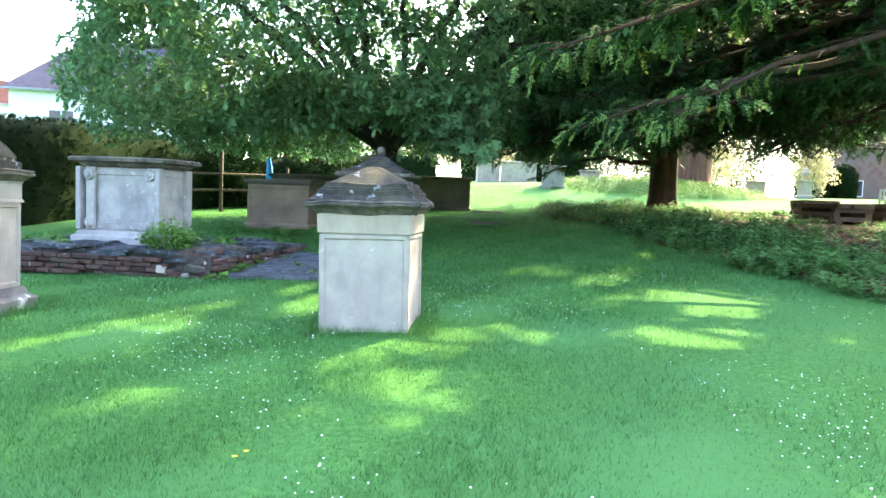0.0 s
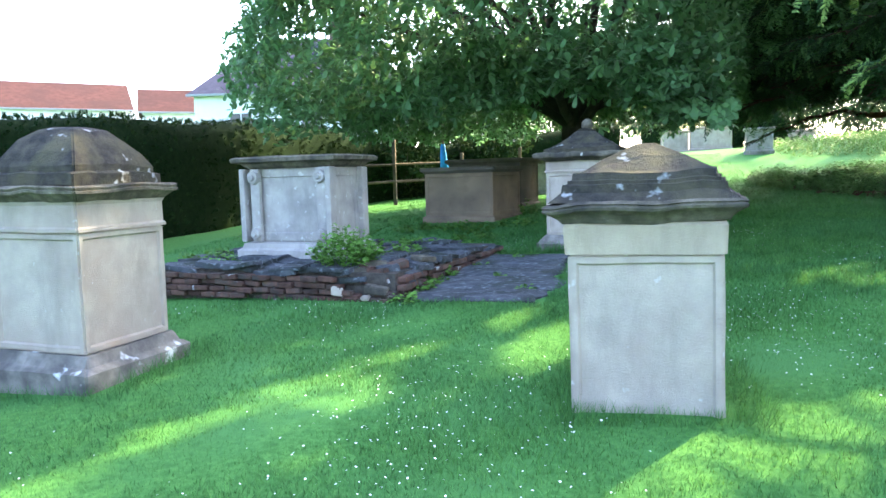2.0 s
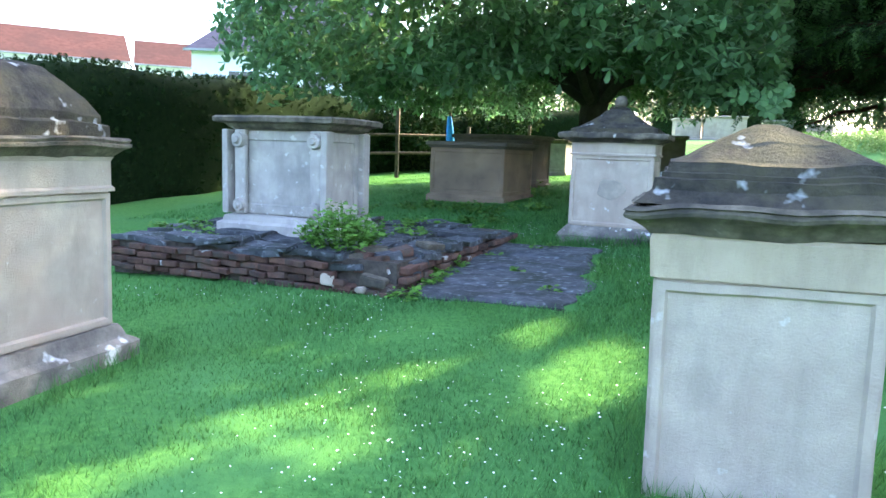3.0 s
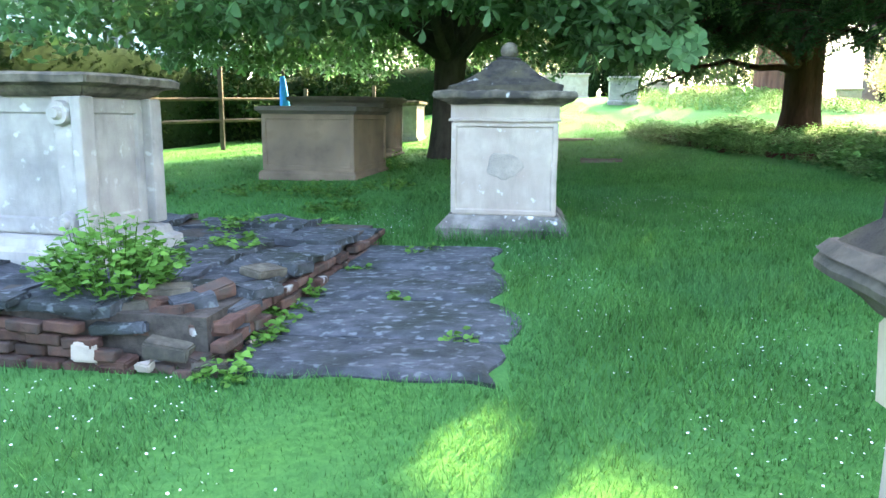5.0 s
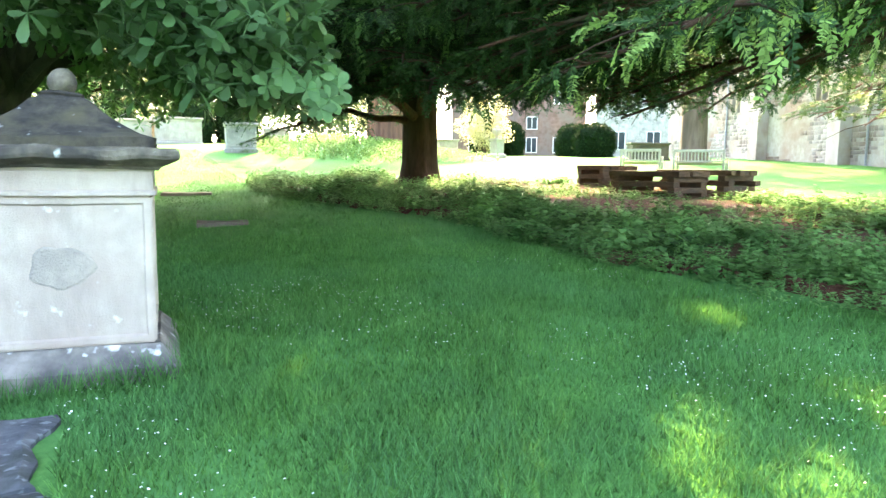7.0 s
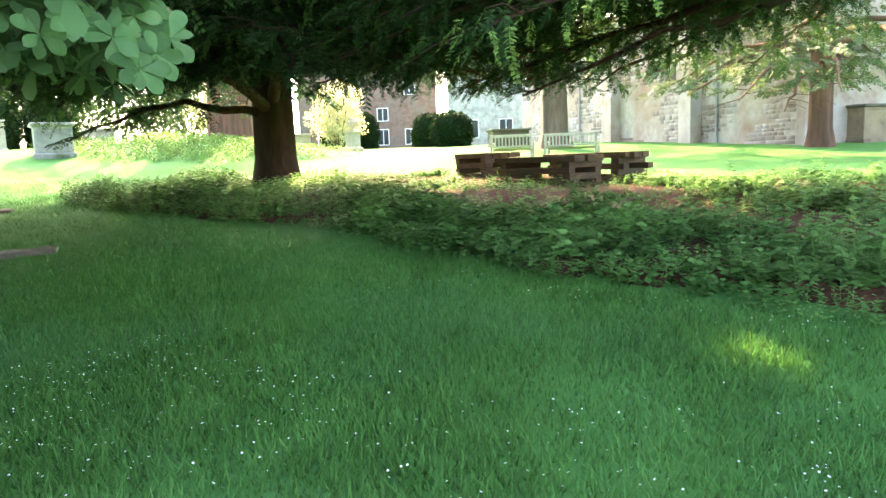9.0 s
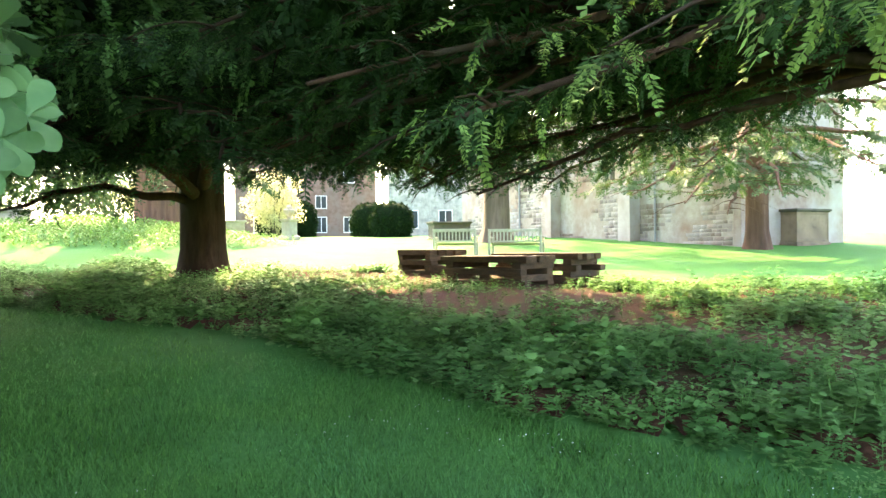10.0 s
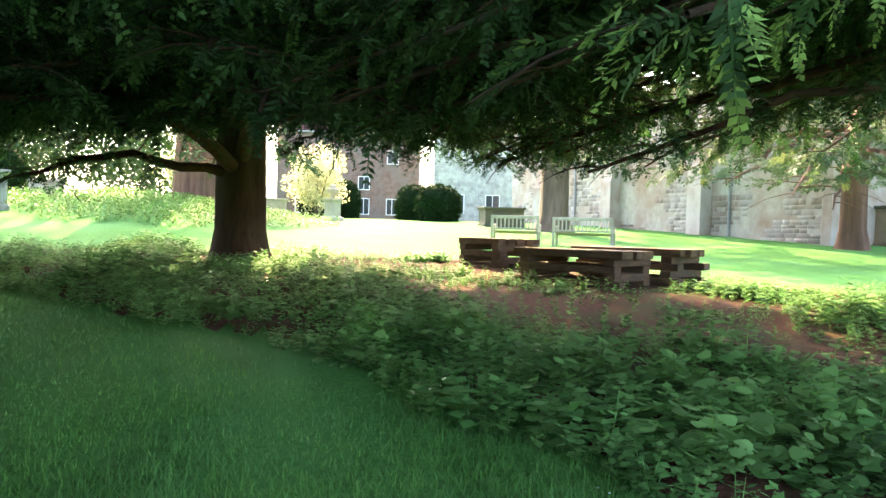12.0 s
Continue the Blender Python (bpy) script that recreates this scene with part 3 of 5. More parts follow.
def plinth():
    z0 = gz(-3.6, 10.3)
    L, D = 3.7, 3.75
    t = empty("brick_plinth", PLINTH_O[0], PLINTH_O[1], z0, PLINTH_RZ)
    bm = bmesh.new()
    bmesh.ops.create_cube(bm, size=1.0, matrix=Matrix.Translation((-L / 2 - 0.03, D / 2 + 0.03, 0.02)) @ Matrix.Diagonal((L - 0.12, D - 0.12, 0.56, 1)))
    part("core", rough_up(bm, 0.01), MORTAR, t)
    me = bpy.data.meshes.new("brick")
    b = box_bm(-0.108, 0.108, -0.05, 0.05, -0.032, 0.032); bmesh.ops.bevel(b, geom=b.edges[:], offset=0.008, segments=1, affect="EDGES")
    rough_up(b, 0.006, 20.0); b.to_mesh(me); b.free(); me.materials.append(BRICK)
    rs = random.Random(4)
    for c in range(4):
        zc = 0.0 + c * 0.076
        for side in range(2):
            n = int((L if side == 0 else D) / 0.23)
            for i in range(n):
                s = 0.13 + i * 0.23 + (0.11 if c % 2 else 0)
                if side == 0 and s < 0.75 and c > 1: continue      # fallen corner
                if side == 0 and s < 0.55 and c == 1 and i % 2: continue
                if rs.random() < 0.10: continue
                px, py, rot = (-s, 0.03 + rs.uniform(-0.035, 0.03), 0) if side == 0 else (-0.03 + rs.uniform(-0.03, 0.035), s, 90)
                put("brick", me, t, "", pose(px, py, zc + rs.uniform(-0.008, 0.008), rs.uniform(-5, 5), rs.uniform(-4, 4), rot + rs.uniform(-6, 6)))
    # cracked paving on top
    xs, ys = [0.02, 0.62, 1.35, 2.05, 2.9, 3.72], [0.02, 0.62, 1.35, 2.3, 3.1, 3.78]
    for i in range(5):
        for j in range(5):
            if i == 0 and j == 0: continue
            bm = box_bm(-xs[i + 1] + 0.012, -xs[i] - 0.012, ys[j] + 0.012, ys[j + 1] - 0.012, 0.285, 0.345)
            bmesh.ops.subdivide_edges(bm, edges=bm.edges[:], cuts=3, use_grid_fill=True)
            rough_up(bm, 0.06, 3.0, i * 3.1 + j)
            rough_up(bm, 0.02, 11.0, i + 2.0 * j)
            f = part("flagstone", bm, LEDGER, t)
            f.rotation_euler = (radians(rs.uniform(-1.0, 1.0)), radians(rs.uniform(-1.0, 1.0)), radians(rs.uniform(-0.8, 0.8)))
    tagged(t, "ruined low brick plinth with cracked flagstones and a collapsed corner", "plinth")
    # loose stones and bricks at the collapsed corner
    w = pose(PLINTH_O[0], PLINTH_O[1], z0, 0, 0, PLINTH_RZ)
    loose = [(-0.42, 0.16, 0.20, 12, 0.30, 0.13, 0.10, BRICK), (-0.20, 0.10, 0.06, -20, 0.28, 0.16, 0.11, BRICK), (-0.62, 0.10, 0.22, 5, 0.34, 0.18, 0.07, LEDGER), (-0.30, 0.32, 0.32, 40, 0.26, 0.18, 0.09, LEDGER),
             (-0.55, 0.28, 0.33, -12, 0.24, 0.12, 0.08, BRICK), (-0.10, 0.30, 0.16, 62, 0.30, 0.14, 0.09, LEDGER), (-0.14, 0.52, 0.26, 75, 0.34, 0.2, 0.08, LEDGER), (-0.42, -0.02, 0.03, 0, 0.10, 0.08, 0.06, STONE_PALE),
             (-0.78, -0.03, 0.10, 20, 0.14, 0.10, 0.10, STONE_PALE), (-0.36, 0.18, 0.31, -5, 0.23, 0.11, 0.07, BRICK), (-0.72, 0.22, 0.30, 18, 0.36, 0.2, 0.06, STONE_CORNICE), (-0.05, 0.02, 0.02, 30, 0.2, 0.12, 0.10, STONE_CORNICE),
             (-0.30, 0.05, 0.12, 8, 0.26, 0.15, 0.09, STONE_CORNICE), (-0.12, 0.20, 0.22, 35, 0.24, 0.14, 0.08, BRICK), (-0.50, 0.40, 0.36, 25, 0.28, 0.16, 0.08, STONE_CORNICE), (-0.24, 0.48, 0.36, 60, 0.24, 0.13, 0.08, BRICK), (-0.08, 0.75, 0.31, 82, 0.36, 0.18, 0.07, LEDGER),
             (-0.16, 1.05, 0.37, 70, 0.3, 0.2, 0.06, STONE_CORNICE), (-0.62, 0.02, 0.02, -8, 0.22, 0.12, 0.09, BRICK), (-0.05, 1.4, 0.33, 88, 0.34, 0.16, 0.07, LEDGER), (-0.95, 0.1, 0.34, 3, 0.4, 0.22, 0.05, LEDGER), (-1.5, 0.08, 0.345, -4, 0.5, 0.2, 0.05, LEDGER), (-2.2, 0.1, 0.35, 6, 0.44, 0.24, 0.05, LEDGER), (0.06, 0.45, 0.03, 66, 0.18, 0.1, 0.08, STONE_PALE), (0.05, 0.9, 0.04, 80, 0.2, 0.1, 0.09, STONE_PALE)]
    for k, (lx, ly, lz, r, a, b2, c2, mt) in enumerate(loose):
        bm = box_bm(-a / 2, a / 2, -b2 / 2, b2 / 2, -c2 / 2, c2 / 2)
        bmesh.ops.bevel(bm, geom=bm.edges[:], offset=0.012, segments=2, affect="EDGES")
        rough_up(bm, 0.022, 9.0, k)
        o = part("loose_stone" if mt is not BRICK else "loose_brick", bm, mt)
        o.matrix_world = w @ pose(lx, ly, lz, rs.uniform(-9, 9), rs.uniform(-9, 9), r)
        tagged(o, "broken stone fallen from the ruined plinth" if mt is not BRICK else "old red brick fallen from the ruined plinth", "rubble", "rubble of the plinth")


plinth()


# ---- ledger stones in the grass ----
def ledgers():
    seams = [9.86, 10.5, 11.35, 12.25, 13.22]
    for k in range(4):
        y0, y1 = seams[k], seams[k + 1]
        xl, xr = (-3.22 + 0.03 * k, -1.62 + 0.06 * k)
        bm = bmesh.new()
        n, mrow = 18, 9
        g = [[None] * (n + 1) for _ in range(mrow + 1)]
        for j in range(mrow + 1):
            for i in range(n + 1):
                fx, fy = i / n, j / mrow
                x = xl + (xr - xl) * fx
                yy = y0 + 0.015 + (y1 - y0 - 0.03) * fy - 0.17 * (x + 2.4)
                if j in (0, mrow): yy += 0.05 * noise.noise(Vector((x * 3.0, k * 2.0 + (j > 0), 4.0)))
                e = 0.24 * noise.noise(Vector((k * 3.0 + 0.5, fy * 2.3, 1.0))) * (1.0 if i == n else 0.5) if i >= n - 1 else 0.0
                dz = 0.05 if 0 < i < n and 0 < j < mrow else 0.02
                g[j][i] = bm.verts.new((x + e, yy, gz(x, yy) + dz + 0.010 * noise.noise(Vector((x * 2, yy * 2, k)))))
        for j in range(mrow):
            for i in range(n):
                bm.faces.new((g[j][i], g[j][i + 1], g[j + 1][i + 1], g[j + 1][i]))
        r = bmesh.ops.extrude_face_region(bm, geom=bm.faces[:])
        for v in r["geom"]:
            if isinstance(v, bmesh.types.BMVert): v.co.z -= 0.14
        o = part("ledger_stone", bm, LEDGER)
        tagged(o, "dark grey worn ledger stone with pale lichen set in grass", "grave slab", "row of ledger stones")
    for x, y, a, b in ((1.25, 21.2, 0.42, 0.28), (1.75, 27.6, 0.6, 0.35)):
        bm = box_bm(-a, a, -b, b, -0.1, 0.05)
        bmesh.ops.subdivide_edges(bm, edges=bm.edges[:], cuts=4, use_grid_fill=True)
        o = part("sunken_slab", rough_up(bm, 0.025, 4.0, x), STONE_DARK)
        o.matrix_world = pose(x, y, gz(x, y), 0, 0, -12)
        tagged(o, "small dark flat slab sunk in the lawn", "grave slab")


ledgers()


# ---- trees ----
def limb_path(p0, p1, sag, n=9, kink=0.12, rs=None):
    p0, p1 = np.array(p0, float), np.array(p1, float)
    f = np.linspace(0, 1, n)[:, None]
    P = p0 + (p1 - p0) * f
    P[:, 2] += sag * np.sin(np.pi * f[:, 0])
    if rs is not None:
        P[1:-1] += (rs.rand(n - 2, 3) - 0.5) * 2 * kink
    return P


def conifer(name, label, base, trunk_r, height, limbs, bark, needle, seed, size=0.5, step=0.2, side_len=1.3, low=2.0, flare=1.35, lean=(0, 0), reach_from=0.3, dens=1.0, shoot=0.36, width=0.07, limb_r=0.13, fresh=None, pairs=11, fine_top=99.0):
    """A conifer with a tapered trunk, limbs given as (start, end, sag), side twigs and hanging sprays."""
    rs = np.random.RandomState(seed)
    bx, by = base
    t = empty(name, bx, by, gz(bx, by))
    org = np.array([bx, by, gz(bx, by)])
    hs = np.array([-0.2, 0.0, 0.25, 0.7, 1.5, 2.6, 4.0, height * 0.7, height])
    rad = trunk_r * np.array([flare * 1.15, flare, flare * 0.88, 1.04, 1.0, 0.97, 0.9, 0.5, 0.12])
    path = np.stack([lean[0] * hs, lean[1] * hs, hs], 1)
    V, F = tube(path, rad, 28, 0.05, seed, 0.06, 5)
    me = mesh_np("trunk", V, F, bark); me.polygons.foreach_set("use_smooth", np.ones(len(me.polygons), bool))
    put("trunk", me, t)
    twigs, T, D, S = [], [], [], []
    for k, (p0, p1, sag) in enumerate(limbs):
        P = limb_path(p0, p1, sag, 10, 0.10, rs)
        L = np.linalg.norm(P[-1] - P[0])
        if k > 2 and in_gap(P[2:-1] * 0.5 + P[3:] * 0.5).any() and P[4, 2] > org[2] + 3.5: continue
        r0 = limb_r * min(1.4, 0.5 + L / 12)
        V, F = tube(P - org, np.linspace(r0, 0.018, 10), 8, 0.12, seed + k)
        me = mesh_np("limb", V, F, bark); me.polygons.foreach_set("use_smooth", np.ones(len(me.polygons), bool))
        put("limb", me, t)
        # side twigs
        ns = int(L / 0.42 * dens)
        for q in range(ns):
            f = reach_from + (1 - reach_from) * (q + rs.rand()) / ns
            i = min(int(f * 9), 8); a = f * 9 - i
            pos = P[i] * (1 - a) + P[i + 1] * a
            d = P[i + 1] - P[i]; d /= np.linalg.norm(d)
            ang = radians(rs.uniform(35, 75)) * rs.choice((-1, 1))
            c, s = math.cos(ang), math.sin(ang)
            d2 = np.array([d[0] * c - d[1] * s, d[0] * s + d[1] * c, rs.uniform(-0.12, 0.22)])
            sl = side_len * rs.uniform(0.5, 1.2) * (1.15 - 0.55 * f)
            m = max(3, int(sl / step))
            g = np.linspace(0, 1, m)[:, None]
            Q = pos + d2 * sl * g - np.array([0, 0, 1.0]) * (0.28 * sl * g ** 2)
            v, fc = tube(Q - org, np.linspace(0.016, 0.004, m), 4)
            twigs.append((v, fc))
            for w in range(m):
                for rep in range(2):
                    dd = d2 * 0.6 + np.array([rs.uniform(-0.8, 0.8), rs.uniform(-0.8, 0.8), rs.uniform(-0.75, 0.15)])
                    T.append(Q[w] + rs.uniform(-0.05, 0.05, 3)); D.append(dd); S.append(size * rs.uniform(0.6, 1.25))
        for w in range(4):
            T.append(P[-1]); D.append(P[-1] - P[-2] + rs.uniform(-0.3, 0.3, 3)); S.append(size)
    T, D, S = np.array(T), np.array(D), np.array(S)
    tip = T[:, 2] + np.minimum(D[:, 2] / np.linalg.norm(D, axis=1) * S, 0) - 0.2 * S
    ok = tip > ground_z(T[:, 0], T[:, 1]) + low
    ok &= ~((walk_distance(T[:, 0], T[:, 1]) < 1.7) & (tip < ground_z(T[:, 0], T[:, 1]) + 2.3))
    ok &= ~in_gap(T + D / np.linalg.norm(D, axis=1)[:, None] * S[:, None] * 0.5, S * 0.42)
    T, D, S = T[ok], D[ok], S[ok]
    R = frames_from(D, rs.uniform(-0.7, 0.7, len(T)))
    pick = rs.randint(0, 4, len(T))
    out = []
    high = T[:, 2] > ground_z(T[:, 0], T[:, 1]) + fine_top
    for v in range(4):
        for up in (False, True):
            tv, tf = spray(seed * 10 + v, 5, shoot=0.42, width=0.17) if up else spray(seed * 10 + v, pairs, shoot=shoot, width=width)
            sel = (pick == v) & (high == up)
            if sel.any(): out.append(scatter(tv, tf, R[sel], S[sel] * (1.25 if up else 1.0), T[sel] - org))
    V, F = merge(out)
    put("crown", mesh_np("crown", V, F, needle), t)["kind"] = "stuff"
    if fresh:
        # new growth on the outer sprays, its green lightened to stand for light there
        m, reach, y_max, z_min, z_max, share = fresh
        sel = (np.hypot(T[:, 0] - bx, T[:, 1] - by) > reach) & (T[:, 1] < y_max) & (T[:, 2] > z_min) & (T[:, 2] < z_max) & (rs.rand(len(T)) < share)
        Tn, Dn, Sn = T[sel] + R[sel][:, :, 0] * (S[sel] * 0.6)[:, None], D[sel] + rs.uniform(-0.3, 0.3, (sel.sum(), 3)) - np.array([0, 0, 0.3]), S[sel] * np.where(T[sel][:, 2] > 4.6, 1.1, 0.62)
        ok = ~in_gap(Tn, Sn * 0.5)
        Tn, Dn, Sn = Tn[ok], Dn[ok], Sn[ok]
        tv, tf = spray(seed + 900, pairs=9, droop=0.45, shoot=0.30, width=0.10)
        V, F = scatter(tv, tf, frames_from(Dn, rs.uniform(-0.8, 0.8, len(Tn))), Sn, Tn - org)
        put("fresh_growth", mesh_np("fresh_growth", V, F, m), t, "new green shoots with the light on them in their colour")["kind"] = "stuff"
    clear = ~in_gap(np.array([v.mean(0) for v, _ in twigs]) + org)
    twigs = [w for w, k in zip(twigs, clear) if k]
    if twigs:
        V, F = merge(twigs)
        put("branchwork", mesh_np("branchwork", V, F, bark), t)["kind"] = "stuff"
    return tagged(t, label, "tree")


def radial_limbs(base, n, az, h, radius, drop, rs, sag=(0.3, 0.9), floor=2.3, taper=0.55):
    """Limbs round a trunk: az range in degrees, heights, reach by height, fall of the tips."""
    out = []
    for k in range(n):
        a = radians(az[0] + (az[1] - az[0]) * ((k * 0.618) % 1.0) + rs.uniform(-4, 4))
        hh = h[0] + (h[1] - h[0]) * ((k + rs.rand()) / n)
        R = radius * (1.0 - taper * (hh - h[0]) / max(h[1] - h[0], 1e-6)) * rs.uniform(0.78, 1.05)
        x, y = base[0] + math.cos(a) * R, base[1] + math.sin(a) * R
        z0 = gz(*base) + hh
        z1 = max(z0 - drop * rs.uniform(0.6, 1.2), gz(x, y) + floor)
        out.append(((base[0] + math.cos(a) * 0.2, base[1] + math.sin(a) * 0.2, z0), (x, y, z1), rs.uniform(*sag)))
    return out


def old_yew():
    rs = np.random.RandomState(11)
    b = (8.4, 27.6)
    limbs = [((8.2, 27.6, 3.1), (3.6, 27.9, 2.5), 0.5), ((8.0, 27.3, 3.3), (2.0, 21.8, 3.0), 0.7), ((8.2, 27.2, 3.5), (4.4, 19.6, 3.1), 0.8)]
    limbs += radial_limbs(b, 34, (130, 330), (2.9, 5.2), 9.4, 1.2, rs, floor=2.35, taper=0.2)
    limbs += radial_limbs(b, 30, (160, 250), (3.2, 4.6), 7.6, 1.0, rs, sag=(0.4, 0.9), floor=2.1, taper=0.0)
    limbs += radial_limbs(b, 22, (150, 240), (2.9, 3.5), 5.8, 0.8, rs, sag=(0.3, 0.6), floor=1.5, taper=0.0)
    limbs += radial_limbs(b, 20, (250, 335), (3.1, 4.2), 6.2, 0.9, rs, sag=(0.3, 0.7), floor=1.75, taper=0.0)
    limbs += radial_limbs(b, 10, (70, 165), (3.0, 4.2), 6.5, 1.0, rs, sag=(0.4, 0.9), floor=1.7, taper=0.0)
    limbs += radial_limbs(b, 34, (165, 285), (3.6, 7.5), 9.2, 1.0, rs, floor=2.6, taper=0.25)
    limbs += radial_limbs(b, 18, (0, 360), (3.2, 9.0), 8.0, 1.0, rs, floor=2.5)
    limbs += radial_limbs(b, 26, (150, 320), (5.5, 12.5), 9.5, 1.2, rs, floor=3.0, taper=0.35)
    conifer("yew_tree", "old dark yew tree with low spreading limbs in the mulch bed", b, 0.50, 13.5, limbs, BARK_YEW, NEEDLE_DARK, 21, size=0.55, low=1.15, side_len=1.5, shoot=0.24, width=0.062, pairs=9, fine_top=4.6, fresh=(NEEDLE_MID_LIT, 6.0, 24.0, 4.4, 12.0, 0.8))


def near_yew():
    rs = np.random.RandomState(12)
    b = (11.5, 12.8)
    limbs = [((11.3, 13.1, 4.4), (7.6, 18.3, 2.75), 0.2), ((11.4, 13.1, 4.8), (8.9, 20.8, 3.05), 0.2), ((11.5, 13.2, 4.8), (12.4, 20.5, 3.3), 0.3)]
    limbs += radial_limbs(b, 38, (95, 200), (3.4, 5.6), 10.3, 1.6, rs, sag=(0.5, 1.2), floor=2.25, taper=0.12)
    limbs += radial_limbs(b, 50, (95, 215), (5.6, 15.5), 10.8, 1.0, rs, sag=(0.3, 0.9), floor=3.4, taper=0.12)
    limbs += radial_limbs(b, 18, (98, 150), (3.6, 4.8), 9.6, 1.3, rs, sag=(0.4, 1.0), floor=2.2, taper=0.0)
    limbs += radial_limbs(b, 16, (50, 100), (3.8, 6.6), 9.0, 1.3, rs, floor=2.6, taper=0.2)
    limbs += radial_limbs(b, 14, (60, 330), (5.0, 10.0), 7.0, 1.2, rs, floor=2.5)
    conifer("yew_tree", "broad yew tree with fresh green drooping sprays", b, 0.55, 17.0, limbs, BARK_YEW, NEEDLE, 22, size=0.46, low=1.75, side_len=1.6, shoot=0.22, width=0.055, pairs=12, fresh=(NEEDLE_FRESH_LIT, 5.6, 15.4, 0.0, 9.0, 1.0), fine_top=3.9, limb_r=0.09)


old_yew()
near_yew()


def plain_conifer(label, b, r, h, n, hh, radius, bark, needle, seed, drop=2.0, floor=2.8, flare=1.5, az=(0, 360), size=0.8, name="conifer_tree", extra=()):
    rs = np.random.RandomState(seed)
    limbs = list(extra) + radial_limbs(b, n, az, hh, radius, drop, rs, floor=floor)
    conifer(name, label, b, r, h, limbs, bark, needle, seed, size=size, step=0.32, low=floor - 0.6, side_len=1.8, flare=flare, dens=0.7, width=0.09)


plain_conifer("tall redwood with thick fibrous reddish trunk", (15.6, 45.5), 1.15, 22.0, 22, (4.5, 15), 6.0, BARK_RED, NEEDLE_DARK, 31, name="redwood_tree")
plain_conifer("tall conifer with bare pinkish-brown trunk by the church wall", (26.5, 33.5), 0.60, 18.0, 20, (5.5, 13), 6.5, BARK_PINK, NEEDLE_DARK, 32, name="conifer_tree")
plain_conifer("cedar tree with drooping sunlit boughs before the church", (28.0, 21.9), 0.40, 15.0, 26, (3.6, 10), 8.5, BARK_RED, NEEDLE_CEDAR, 33, drop=1.6, floor=2.4, flare=1.4, name="cedar_tree", size=0.6,
              extra=[((27.8, 21.8, 5.4), (18.2, 20.2, 3.1), 0.5), ((27.8, 22.0, 5.6), (19.4, 22.4, 3.5), 0.4), ((27.8, 21.7, 5.0), (20.3, 18.4, 3.3), 0.4), ((27.8, 21.9, 4.8), (21.5, 20.4, 2.9), 0.3), ((27.8, 21.7, 6.4), (18.8, 19.2, 4.2), 0.5), ((27.8, 22.0, 6.6), (20.4, 24.0, 4.4), 0.5)])


# ---- magnolia ----
def obovate_leaf():
    """A cupped, round-tipped leaf of unit length with a sunk midrib and a wavy margin."""
    f = np.array([0.0, 0.12, 0.28, 0.45, 0.62, 0.77, 0.89, 0.97])
    w = np.array([0.025, 0.05, 0.13, 0.22, 0.275, 0.275, 0.21, 0.10])
    V = [(a, sgn * b, 0.28 * b + 0.03 * math.sin(9 * a + sgn) - 0.16 * a * a) if sgn else (a, 0.0, -0.16 * a * a) for a, b in zip(f, w) for sgn in (-1, 0, 1)] + [(1.0, 0, -0.17)]
    F = []
    for i in range(len(f) - 1):
        for c in (0, 1):
            a, b = 3 * i + c, 3 * i + c + 3
            F += [(a, b, b + 1), (a, b + 1, a + 1)]
    n = 3 * len(f)
    return np.array(V), np.array(F + [(n - 3, n, n - 2), (n - 2, n, n - 1)])


LEAF_V, LEAF_T = obovate_leaf()
LEAF4 = np.array([(0, 0, 0), (0.38, 0.15, 0.04), (0.38, -0.15, 0.04), (0.74, 0.25, 0.02), (0.74, -0.25, 0.02), (0.97, 0.12, -0.05), (0.97, -0.12, -0.05)])
LEAF4_T = np.array([(0, 2, 1), (1, 2, 4), (1, 4, 3), (3, 4, 6), (3, 6, 5)])


